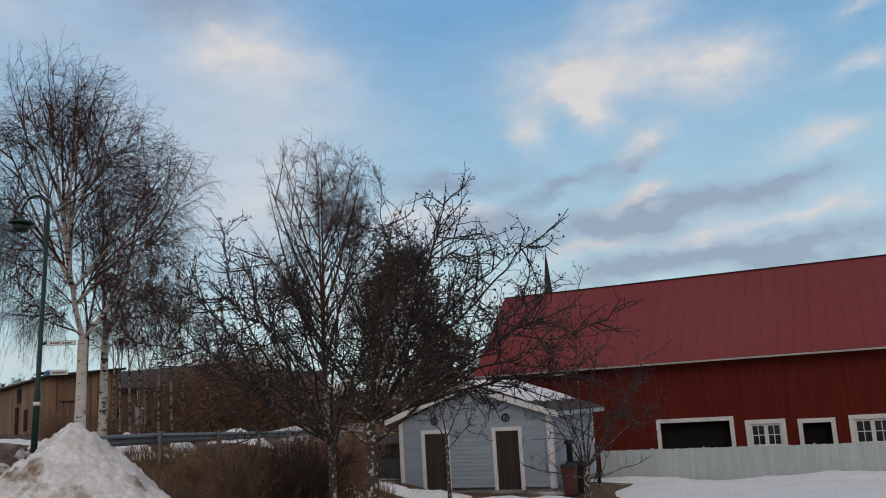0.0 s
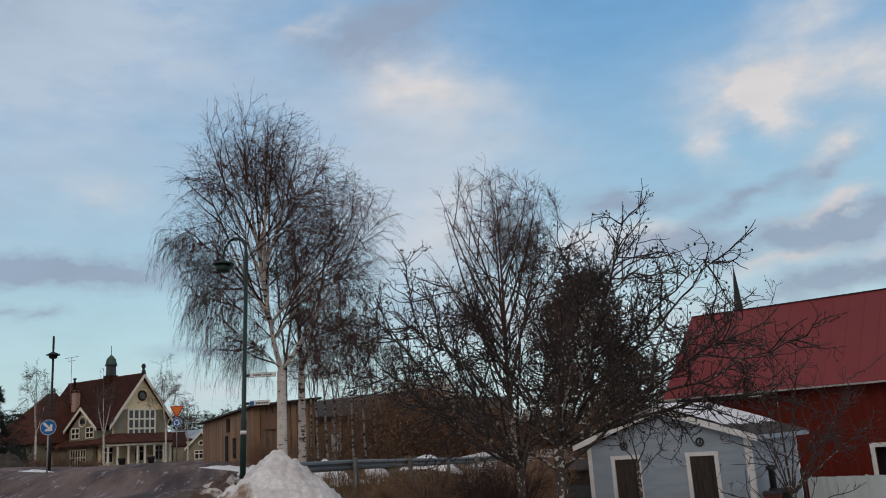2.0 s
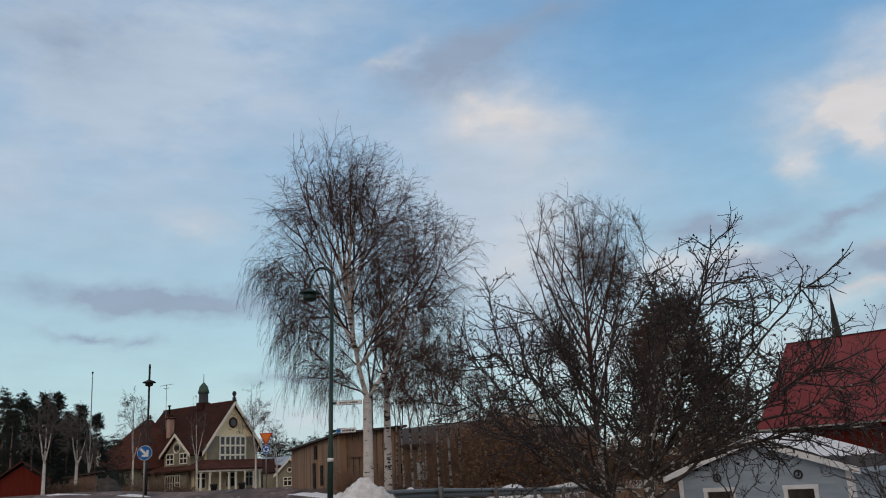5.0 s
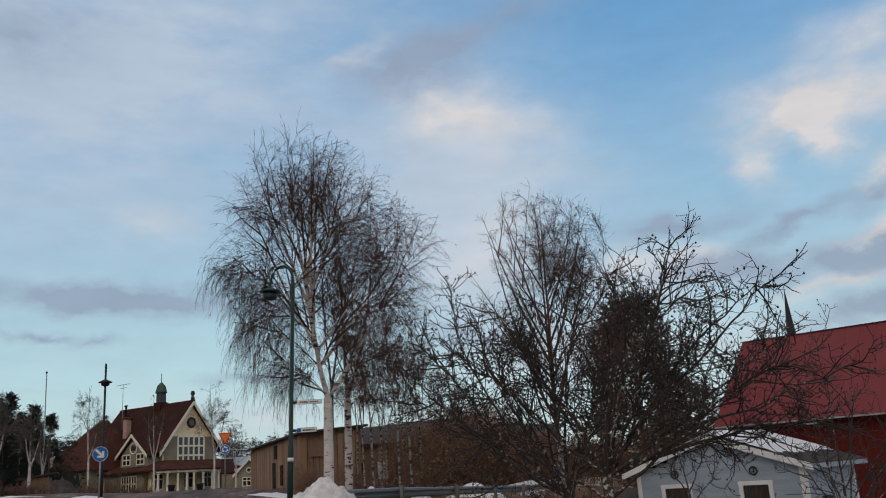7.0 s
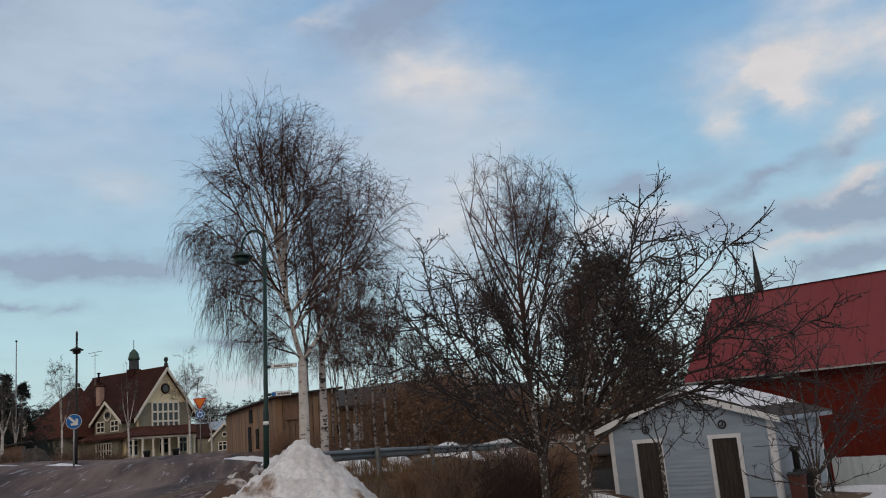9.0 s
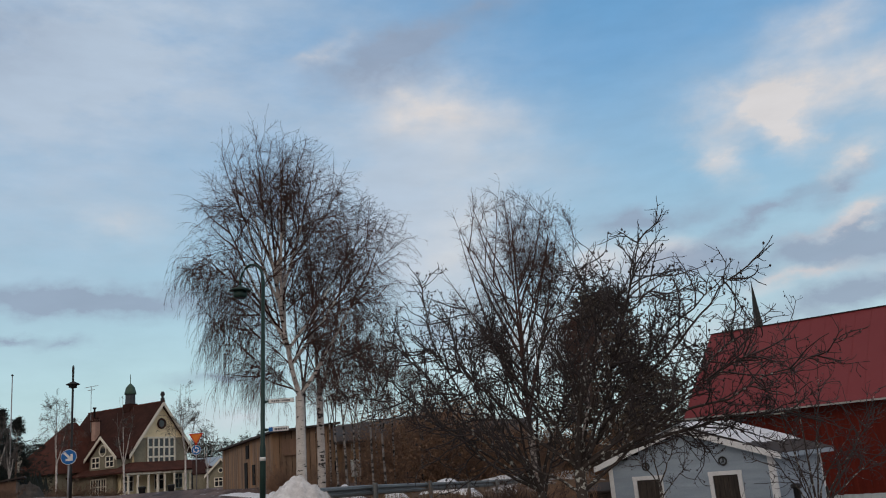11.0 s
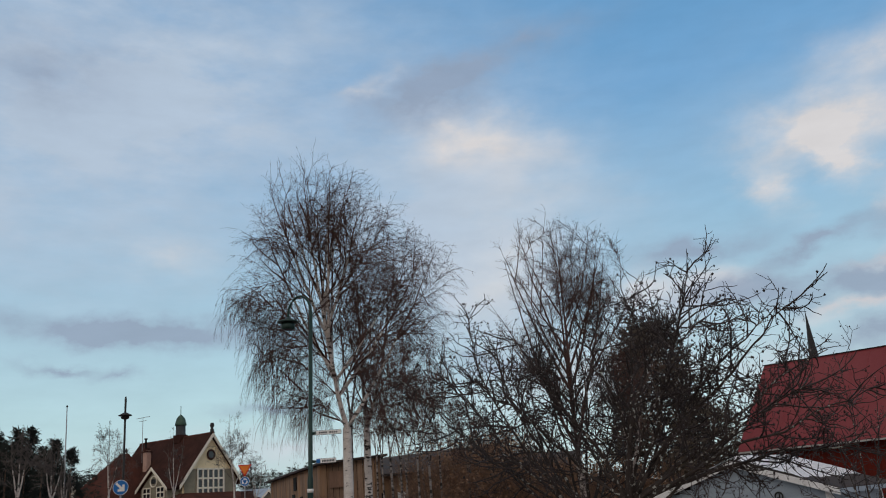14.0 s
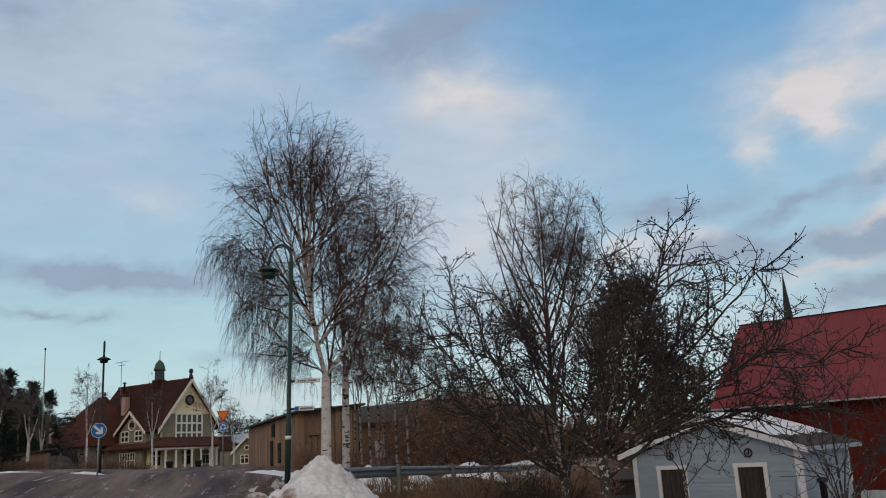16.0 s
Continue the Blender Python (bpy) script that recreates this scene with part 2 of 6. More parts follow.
M_NEEDLE = surface("dark_conifer_needles", (0.080, 0.067, 0.056), (0.145, 0.118, 0.095), 1.4, 0.9, 0.2, fine=6)
M_FARNEEDLE = surface("far_conifers", (0.016, 0.022, 0.020), (0.030, 0.036, 0.030), 0.12, 0.95, 0.1, fine=1.0)
M_BUSH = surface("brown_bush_twigs", (0.125, 0.080, 0.062), (0.26, 0.165, 0.112), 3.0, 0.9, 0.1)
M_DARKBUSH = surface("dark_bush_twigs", (0.058, 0.038, 0.034), (0.105, 0.066, 0.054), 3.0, 0.9, 0.1)
M_RUST = surface("withered_brown_leaves", (0.21, 0.122, 0.080), (0.32, 0.19, 0.118), 0.7, 0.9, 0.1, fine=6)
M_STRAW = surface("dry_grass", (0.13, 0.080, 0.045), (0.21, 0.135, 0.072), 0.9, 0.95, 0.1)
M_TAN = surface("weathered_tan_planks", (0.32, 0.215, 0.145), (0.19, 0.132, 0.098), 0.8, 0.9, 0.3, fine=14, stretch=(4, 4, 0.4), vary=0.22, spot=(0.36, 0.20, 0.10), spot_scale=0.35, spot_at=0.58, spot_soft=0.08)
M_SOIL = surface("dark_soil_and_stones", (0.045, 0.038, 0.034), (0.10, 0.085, 0.075), 1.5, 0.95, 0.6, fine=10)
M_BROWNWOOD = surface("dark_brown_planks", (0.175, 0.112, 0.082), (0.25, 0.155, 0.110), 0.7, 0.9, 0.3, fine=12, stretch=(4, 4, 0.4), vary=0.25)
M_TARROOF = surface("dark_felt_roof", (0.045, 0.038, 0.036), (0.075, 0.06, 0.055), 0.6, 0.9, 0.2)
M_YELLOW = surface("pale_yellow_render", (0.88, 0.75, 0.50), (0.80, 0.67, 0.43), 0.5, 0.85, 0.1, fine=8)
M_CREAM = surface("cream_paint", (0.82, 0.77, 0.66), (0.76, 0.70, 0.58), 1.5, 0.6, 0.1)
M_SHINGLE = surface("olive_grey_shingles", (0.30, 0.275, 0.20), (0.22, 0.20, 0.15), 0.6, 0.85, 0.3, fine=6, vary=0.1)
M_TILE = surface("brown_red_roof_tiles", (0.062, 0.026, 0.020), (0.040, 0.020, 0.017), 0.5, 0.9, 0.3, fine=5, vary=0.12, spec=0.08)
M_TILE2 = surface("orange_red_roof_tiles", (0.10, 0.038, 0.028), (0.064, 0.030, 0.024), 0.6, 0.9, 0.3, fine=5, vary=0.12, spec=0.08)
M_COPPER = surface("green_copper", (0.045, 0.085, 0.068), (0.075, 0.125, 0.095), 2, 0.7, 0.1)
M_PINK = surface("pinkish_chimney_render", (0.50, 0.33, 0.27), (0.42, 0.27, 0.22), 2, 0.85, 0.2)
M_BLUE = surface("traffic_sign_blue", (0.010, 0.13, 0.42), (0.012, 0.15, 0.46), 2, 0.4, 0.02)
M_SIGNWHITE = surface("sign_white", (0.82, 0.82, 0.80), (0.76, 0.76, 0.74), 2, 0.4, 0.02)
M_SIGNDARK = surface("sign_dark_lettering", (0.03, 0.035, 0.05), (0.04, 0.045, 0.06), 2, 0.5, 0.02)
M_ORANGE = surface("sign_amber", (0.75, 0.19, 0.02), (0.82, 0.22, 0.025), 2, 0.4, 0.02)
M_SIGNRED = surface("sign_red", (0.55, 0.02, 0.02), (0.6, 0.03, 0.03), 2, 0.4, 0.02)
M_GREYSTEEL = surface("grey_sign_post", (0.28, 0.28, 0.29), (0.36, 0.36, 0.37), 3, 0.5, 0.05, metal=0.4)
M_BINRED = surface("red_brown_plastic", (0.085, 0.026, 0.020), (0.105, 0.033, 0.026), 2, 0.5, 0.05)
M_SLATE = surface("dark_slate", (0.05, 0.055, 0.065), (0.075, 0.08, 0.09), 0.6, 0.7, 0.1)
M_BLUEROOF = surface("frosty_sheet_roof", (0.36, 0.44, 0.52), (0.44, 0.50, 0.57), 0.5, 0.6, 0.1)

# ---- builders ----


def mesh_from(name, verts, faces, mat, smooth=False):
    me = bpy.data.meshes.new(name)
    me.from_pydata([tuple(v) for v in verts], [], faces)
    me.materials.append(mat)
    if smooth:
        me.polygons.foreach_set("use_smooth", [True] * len(me.polygons))
    me.update()
    return me


def part(name, me, parent=None, label="", at=None):
    ob = new(name, me)
    if parent is not None:
        ob.parent = parent
    if at is not None:
        ob.matrix_basis = at
    return tagged(ob, label)


def thing(name, at, label, category, group="", kind=""):
    ob = new(name)
    ob.empty_display_size = 0.2
    ob.matrix_basis = at
    return tagged(ob, label, category, group, kind)


def box_geo(c, s, turn=None):
    """Corners and faces of a box with centre c and size s."""
    vs = [Vector(((i - 0.5) * s[0], (j - 0.5) * s[1], (k - 0.5) * s[2])) for i in (0, 1) for j in (0, 1) for k in (0, 1)]
    if turn is not None:
        vs = [turn @ v for v in vs]
    return [v + Vector(c) for v in vs], [(0, 1, 3, 2), (4, 6, 7, 5), (0, 4, 5, 1), (2, 3, 7, 6), (0, 2, 6, 4), (1, 5, 7, 3)]


def box(name, parent, mat, c, s, turn=None, bevel=0.0, label=""):
    vs, fs = box_geo(c, s, turn)
    me = mesh_from(name, vs, fs, mat)
    if bevel:
        bm = bmesh.new()
        bm.from_mesh(me)
        bmesh.ops.bevel(bm, geom=bm.edges[:], offset=bevel, segments=1, affect="EDGES")
        bm.to_mesh(me)
        bm.free()
    return part(name, me, parent, label)


def boxes(name, parent, mat, items, label=""):
    """Many boxes (centre, size[, turn]) joined into one part."""
    vs, fs = [], []
    for it in items:
        v, f = box_geo(*it)
        fs += [tuple(i + len(vs) for i in q) for q in f]
        vs += v
    return part(name, mesh_from(name, vs, fs, mat), parent, label)


def prism(name, parent, mat, outline, y0, y1, axis="y", label=""):
    """A polygon drawn in (across, z), pushed from y0 to y1 along the axis."""
    put = (lambda a, z, d: (a, d, z)) if axis == "y" else (lambda a, z, d: (d, a, z))
    n = len(outline)
    vs = [put(a, z, y0) for a, z in outline] + [put(a, z, y1) for a, z in outline]
    fs = [tuple(range(n)), tuple(range(2 * n - 1, n - 1, -1))] + [(i, i + n, (i + 1) % n + n, (i + 1) % n) for i in range(n)]
    return part(name, mesh_from(name, vs, fs, mat), parent, label)


def slab(name, parent, mat, a, b, c_, d, thick, label=""):
    """A sheet with thickness through four corners in order."""
    p = [Vector(q) for q in (a, b, c_, d)]
    nrm = (p[1] - p[0]).cross(p[3] - p[0]).normalized() * thick
    vs = p + [q + nrm for q in p]
    fs = [(3, 2, 1, 0), (4, 5, 6, 7), (0, 1, 5, 4), (1, 2, 6, 5), (2, 3, 7, 6), (3, 0, 4, 7)]
    return part(name, mesh_from(name, vs, fs, mat), parent, label)


def lathe(name, parent, mat, profile, sides=20, label="", at=None, smooth=True):
    """A turned body from (radius, z) steps, capped."""
    vs = [(r * math.cos(2 * math.pi * k / sides), r * math.sin(2 * math.pi * k / sides), z) for r, z in profile for k in range(sides)]
    fs = [(i * sides + k, i * sides + (k + 1) % sides, (i + 1) * sides + (k + 1) % sides, (i + 1) * sides + k) for i in range(len(profile) - 1) for k in range(sides)]
    fs += [tuple(range(sides - 1, -1, -1)), tuple((len(profile) - 1) * sides + k for k in range(sides))]
    return part(name, mesh_from(name, vs, fs, mat, smooth), parent, label, at)


def ring(name, parent, mat, major, minor, at, label="", sides=24):
    vs, fs = [], []
    for i in range(sides):
        a = 2 * math.pi * i / sides
        for j in range(8):
            b_ = 2 * math.pi * j / 8
            r = major + minor * math.cos(b_)
            vs.append((r * math.cos(a), minor * math.sin(b_), r * math.sin(a)))
    for i in range(sides):
        for j in range(8):
            fs.append((i * 8 + j, i * 8 + (j + 1) % 8, (i + 1) % sides * 8 + (j + 1) % 8, (i + 1) % sides * 8 + j))
    return part(name, mesh_from(name, vs, fs, mat, True), parent, label, at)


def tubes(P, R, sides):
    """Vertices and quads of round stems: P is (count, steps, 3), R is (count, steps)."""
    N, n, _ = P.shape
    T = np.gradient(P, axis=1)
    T /= np.linalg.norm(T, axis=2, keepdims=True) + 1e-9
    ref = np.where(np.abs(T[..., 2:3]) > 0.8, np.array([1.0, 0, 0]), np.array([0, 0, 1.0]))
    A = np.cross(T, ref)
    A /= np.linalg.norm(A, axis=2, keepdims=True) + 1e-9
    B = np.cross(T, A)
    ang = np.arange(sides) * 2 * np.pi / sides
    V = P[:, :, None] + R[:, :, None, None] * (A[:, :, None] * np.cos(ang)[:, None] + B[:, :, None] * np.sin(ang)[:, None])
    idx = np.arange(N * n * sides).reshape(N, n, sides)
    nxt = np.roll(idx, -1, axis=2)
    F = np.stack([idx[:, :-1], nxt[:, :-1], nxt[:, 1:], idx[:, 1:]], axis=-1).reshape(-1, 4)
    return V.reshape(-1, 3), F


def quick_mesh(name, chunks, mat, smooth=True):
    """One mesh from chunks of (vertices, faces) arrays whose faces have the same number of corners within a chunk."""
    V, loops, starts, off, pos = [], [], [], 0, 0
    for v, f in chunks:
        V.append(v)
        loops.append((f + off).ravel())
        starts.append(pos + np.arange(len(f)) * f.shape[1])
        off += len(v)
        pos += f.size
    V, loops, starts = np.concatenate(V), np.concatenate(loops), np.concatenate(starts)
    me = bpy.data.meshes.new(name)
    me.vertices.add(len(V))
    me.vertices.foreach_set("co", V.astype(np.float32).ravel())
    me.loops.add(len(loops))
    me.loops.foreach_set("vertex_index", loops.astype(np.int32))
    me.polygons.add(len(starts))
    me.polygons.foreach_set("loop_start", starts.astype(np.int32))
    me.polygons.foreach_set("use_smooth", np.full(len(starts), smooth))
    me.materials.append(mat)
    me.update(calc_edges=True)
    return me


def polar(azimuth, dist):
    a = radians(azimuth)
    return dist * math.sin(a), dist * math.cos(a)


# ---- ground and road ----
HEIGHTS = np.array([(0, 0, 0.0), (-5, 11, 0.3), (-8.6, 18, 0.9), (-5.8, 17, 0.8), (-5.5, 29, 0.5), (-7.1, 21, 1.0), (-7.1, 28, 0.95), (-7.2, 34, 0.95), (-5.8, 42, 0.8), (-9.5, 22, 1.0), (-14, 15, 0.75),
                    (-10, 10, 0.45), (-20, 30, 1.45), (-27, 29, 1.75), (-30, 45, 1.6), (-45, 75, 1.6), (-40, 45, 1.95), (-68, 110, 1.6), (-90, 100, 2.2), (-60, 64, 2.1),
                    (-60, 30, 2.0), (-20, 45, 1.4), (-25, 60, 1.5), (-12, 45, 1.1), (0, 29, -1.26), (3, 28, -1.26), (3, 36, -1.6), (10, 34, -1.85), (18, 30, -1.85),
                    (15, 45, -1.7), (0, 13, -0.45), (-2.5, 13, -0.35), (8, 20, -1.45), (2, 24, -1.4), (0.2, 21, -1.2), (4, 21, -1.45), (0.5, 26.5, -1.38), (5, 25, -1.5), (-4.2, 22, -0.3), (-3, 30, -0.9), (20, 10, -1.0), (0, 60, -0.3), (60, 60, -1.0)])


def gz(x, y):
    """The height of the ground."""
    x, y = np.asarray(x, float), np.asarray(y, float)
    d2 = (x[..., None] - HEIGHTS[:, 0]) ** 2 + (y[..., None] - HEIGHTS[:, 1]) ** 2 + 1.5
    w = d2 ** -1.6
    return (w * HEIGHTS[:, 2]).sum(-1) / w.sum(-1)


def gz1(x, y):
    return float(gz(x, y))


def sheet(name, X, Y, Z, mat, keep=None):
    ny, nx = X.shape
    idx = np.arange(nx * ny).reshape(ny, nx)
    F = np.stack([idx[:-1, :-1], idx[:-1, 1:], idx[1:, 1:], idx[1:, :-1]], -1)
    F = F[keep] if keep is not None else F.reshape(-1, 4)
    return quick_mesh(name, [(np.stack([X, Y, Z], -1).reshape(-1, 3), F)], mat)


def rough(X, Y, s):
    return np.array([[noise.noise((x * s, y * s, 0.3)) for x, y in zip(rx, ry)] for rx, ry in zip(X, Y)])


s_ = np.linspace(-1, 1, 150)
gx = -15 + 45 * s_ + 2400 * s_ ** 9
gy = 35 + 60 * s_ + 2400 * s_ ** 9
GX, GY = np.meshgrid(gx, gy)
GZ = gz(GX, GY) + 0.06 * rough(GX, GY, 0.5)
tagged(part("ground", sheet("ground", GX, GY, GZ, M_GROUND)), "thawed brown grass ground with patches of old snow", "ground", kind="structure")


def road_edge(y):
    """x of the road's edge on the side of the lamp and the guard rail."""
    return -9.2 - 0.06 * np.maximum(0, 14 - y) - 0.01 * y - np.clip((y - 26) / 40, 0, 1) * 8


ry_, rs_ = np.linspace(-3, 98, 170), np.linspace(0, 1, 90)
RY = np.repeat(ry_[:, None], 90, 1)
RX = road_edge(RY) - rs_[None, :] * (14 + 0.55 * np.clip(RY, 0, 100))
RZ = gz(RX, RY) + 0.09 * np.minimum(1, 6 * rs_[None, :]) - 0.02 + 0.012 * rough(RX, RY, 0.9)
tagged(part("road", sheet("road", RX[:, ::-1], RY, RZ[:, ::-1], M_ROAD)), "wet grey-brown asphalt road with grit and thin ice", "road", kind="structure")

# ---- the yard's axes: along the barn, and away from the camera ----
YAW = -25.17
UX, VX = Vector((0.905, -0.4253, 0)), Vector((0.4253, 0.905, 0))


def yard(u, v, z):
    return pose(u * 0.905 + v * 0.4253, -u * 0.4253 + v * 0.905, z, 0, 0, YAW)


# ---- the barn ----
def wall_with_openings(name, parent, mat, length, z0, z1, y0, y1, holes):
    xs = sorted({0.0, length, *(h[0] for h in holes), *(h[1] for h in holes)})
    zs = sorted({z0, z1, *(h[2] for h in holes), *(h[3] for h in holes)})
    items = []
    for a, b_ in zip(xs, xs[1:]):
        for lo, hi in zip(zs, zs[1:]):
            mx, mz = (a + b_) / 2, (lo + hi) / 2
            if not any(h[0] < mx < h[1] and h[2] < mz < h[3] for h in holes):
                items.append((((a + b_) / 2, (y0 + y1) / 2, (lo + hi) / 2), (b_ - a, y1 - y0, hi - lo)))
    return boxes(name, parent, mat, items)


def frame_of(name, parent, mat, x0, x1, z0, z1, y, wide, deep, sill=True):
    """Four boards round an opening."""
    items = [((x0 - wide / 2, y, (z0 + z1) / 2), (wide, deep, z1 - z0)), ((x1 + wide / 2, y, (z0 + z1) / 2), (wide, deep, z1 - z0)),
             (((x0 + x1) / 2, y - 0.004, z1 + wide / 2), (x1 - x0 + 2 * wide, deep, wide))]
    if sill:
        items.append((((x0 + x1) / 2, y - 0.02, z0 - wide / 2), (x1 - x0 + 2 * wide + 0.06, deep + 0.04, wide)))
    return boxes(name, parent, mat, items, "white painted window frame")


def sash_window(parent, x0, x1, z0, z1, y):
    """A white window with two casements of four panes each."""
    w = thing("window", pose(0, 0, 0), "white casement window with small dark panes", "window")
    del w["category"]
    w.parent = parent
    frame_of("window_frame", w, M_WHITE, x0, x1, z0, z1, y - 0.03, 0.17, 0.07)
    mid = (x0 + x1) / 2
    for a, b_ in ((x0, mid), (mid, x1)):
        sw = 0.075
        items = [((a + sw / 2, y + 0.03, (z0 + z1) / 2), (sw, 0.05, z1 - z0)), ((b_ - sw / 2, y + 0.03, (z0 + z1) / 2), (sw, 0.05, z1 - z0))]
        items += [((((a + b_) / 2), y + 0.03, z), (b_ - a - 2 * sw, 0.05, sw)) for z in (z0 + sw / 2, z1 - sw / 2)]
        items += [((((a + b_) / 2), y + 0.03, (z0 + z1) / 2), (0.03, 0.04, z1 - z0 - 2 * sw)), ((((a + b_) / 2), y + 0.034, (z0 + z1) / 2), (b_ - a - 2 * sw, 0.03, 0.03))]
        boxes("casement", w, M_WHITE, items)
        for i in (0, 1):
            for j in (0, 1):
                px, pz = (b_ - a) / 2, (z1 - z0) / 2
                box("pane", w, M_PANE, (a + px * (i + 0.5), y + 0.045, z0 + pz * (j + 0.5)), (px - 0.01, 0.006, pz - 0.01))
    return w


barn = thing("barn", yard(-15.2, 36.0, -1.75), "long red wooden barn with a red metal roof and white windows", "barn")
BL, BE, BR = 25.0, 4.72, 8.45        # length, eave height and ridge height above its ground
W_ = [(7.52, 10.25, 0.9, 2.17), (11.0, 12.15, 1.12, 1.98), (12.92, 13.93, 0.9, 1.95), (14.72, 15.95, 1.10, 2.0), (18.2, 19.5, 1.10, 2.0)]
WB = 0.28      # how far the front wall is set back under the eave
wall_with_openings("wall", barn, M_FALU, BL, 0, BE - 0.05, WB, WB + 0.2, W_)
long_batten = mesh_from("batten", *box_geo((0, 0, 0), (0.05, 0.024, BE - 0.3)), M_FALU)
short_batten = mesh_from("batten", *box_geo((0, 0, 0), (0.05, 0.024, BE - 2.5)), M_FALU)
for x in np.arange(0.1, BL, 0.24):
    over = any(h[0] - 0.24 < x < h[1] + 0.24 for h in W_)
    part("batten", short_batten if over else long_batten, barn, at=pose(x, WB - 0.012, (BE + 2.3) / 2 - 0.1 if over else BE / 2))
for x in (0.0, BL - 0.2):
    prism("gable_wall", barn, M_FALU, [(0.2, 0), (7.8, 0), (7.8, BE - 0.1), (4, BR - 0.25), (0.2, BE - 0.1)], x, x + 0.2, "x")
box("back_wall", barn, M_FALU, (BL / 2, 7.9, BE / 2), (BL, 0.2, BE))
# unseen black sheet added across the barn above its openings
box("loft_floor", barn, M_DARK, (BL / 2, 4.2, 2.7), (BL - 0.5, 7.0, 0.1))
for sgn, ya in ((1, -0.5), (-1, 8.5)):
    slab("roof", barn, M_REDROOF, *((-0.35, ya, BE - 0.17), (BL + 0.35, ya, BE - 0.17), (BL + 0.35, 4, BR), (-0.35, 4, BR)), 0.06 * sgn, "dull red sheet metal roof")
pitch_ = math.atan2(BR - BE + 0.17, 4.5)
boxes("roof_seam", barn, M_REDROOF, [((x, 1.75, (BE - 0.17 + BR) / 2 + 0.075), (0.035, math.hypot(4.5, BR - BE + 0.17), 0.03), Matrix.Rotation(pitch_, 3, "X")) for x in np.arange(0.0, BL, 0.62)], "standing seams")
box("ridge_cap", barn, M_BLACK, (BL / 2, 4, BR + 0.06), (BL + 0.74, 0.22, 0.04), bevel=0.012)
box("fascia", barn, M_EAVE, (BL / 2, -0.52, BE - 0.17), (BL + 0.7, 0.035, 0.07), label="pale eave board")
# underside of the eave, its shade put into the near-black colour
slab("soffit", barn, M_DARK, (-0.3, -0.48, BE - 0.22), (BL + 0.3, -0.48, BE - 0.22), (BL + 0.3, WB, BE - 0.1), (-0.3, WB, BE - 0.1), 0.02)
slab("barge_board", barn, M_REDROOF, (-0.37, -0.5, BE - 0.36), (-0.37, 4, BR - 0.2), (-0.37, 4, BR + 0.02), (-0.37, -0.5, BE - 0.14), 0.03)
for i in (0, 2):
    x0, x1, z0, z1 = W_[i]
    frame_of("opening_frame", barn, M_WHITE, x0, x1, z0, z1, WB - 0.03, 0.16, 0.07, False)
    # black sheet added behind the opening in place of an unlit interior
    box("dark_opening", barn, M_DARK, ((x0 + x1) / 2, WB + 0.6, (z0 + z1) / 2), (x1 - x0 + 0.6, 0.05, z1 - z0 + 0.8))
for i in (1, 3, 4):
    sash_window(barn, *W_[i], WB + 0.02)

# ---- the shed ----
SW, SD, SE, SP = 5.47, 4.7, 2.52, 3.42     # width, depth, wall height at the side, ridge height
shed_at = pose(3.09 - 0.905 * SW, 28.03 + 0.4253 * SW, -1.26, 0, 0, YAW)
shed = thing("outhouse", shed_at, "small pale blue-grey weatherboard outhouse with white trim and a snowy roof", "shed")
box("foundation", shed, M_CONCRETE, (SW / 2, SD / 2, 0.05), (SW - 0.1, SD - 0.1, 0.3))
prism("core", shed, M_DARK, [(0.06, 0.1), (SW - 0.06, 0.1), (SW - 0.06, SE - 0.1), (SW / 2, SP - 0.15), (0.06, SE - 0.1)], 0.05, SD - 0.05)
DOORS = ((0.97, 1.77), (3.57, 4.37))
slope = (SP - SE) / (SW / 2)


def siding_board(w_front):
    """One overlapping board, its lower edge proud."""
    h = 0.15
    return [(-w_front / 2, 0.0, 0), (w_front / 2, 0.0, 0), (w_front / 2, -0.028, 0), (-w_front / 2, -0.028, 0),
            (-w_front / 2, 0.0, h), (w_front / 2, 0.0, h), (w_front / 2, -0.010, h), (-w_front / 2, -0.010, h)]


BOARD_F = [(0, 1, 2, 3), (7, 6, 5, 4), (3, 2, 6, 7), (1, 0, 4, 5), (0, 3, 7, 4), (2, 1, 5, 6)]
z, k = 0.2, 0
while z < SP - 0.14:
    half = SW / 2 if z + 0.13 <= SE else max(0.05, (SP - z - 0.13) / slope)
    spans = [(SW / 2 - half, SW / 2 + half)]
    if z < 2.0:
        spans = [(0, DOORS[0][0]), (DOORS[0][1], DOORS[1][0]), (DOORS[1][1], SW)]
    for a, b_ in spans:
        part("weatherboard", mesh_from("weatherboard", siding_board(b_ - a), BOARD_F, M_SIDING), shed, at=pose((a + b_) / 2, 0.0, z))
    if z + 0.15 < SE + 0.05:
        part("weatherboard", mesh_from("weatherboard", siding_board(SD), BOARD_F, M_SIDING), shed, at=pose(SW, SD / 2, z, 0, 0, 90))
        part("weatherboard", mesh_from("weatherboard", siding_board(SD), BOARD_F, M_SIDING), shed, at=pose(0, SD / 2, z, 0, 0, -90))
    z += 0.135
for x in (0.06, SW - 0.06):
    box("corner_board", shed, M_WHITE, (x, -0.038, SE / 2 + 0.06), (0.15, 0.03, SE - 0.16), bevel=0.005)
box("corner_board", shed, M_WHITE, (SW + 0.036, 0.02, SE / 2 + 0.06), (0.03, 0.13, SE - 0.16), bevel=0.005)
box("corner_board", shed, M_WHITE, (SW + 0.036, SD - 0.06, SE / 2 + 0.06), (0.03, 0.13, SE - 0.16), bevel=0.005)
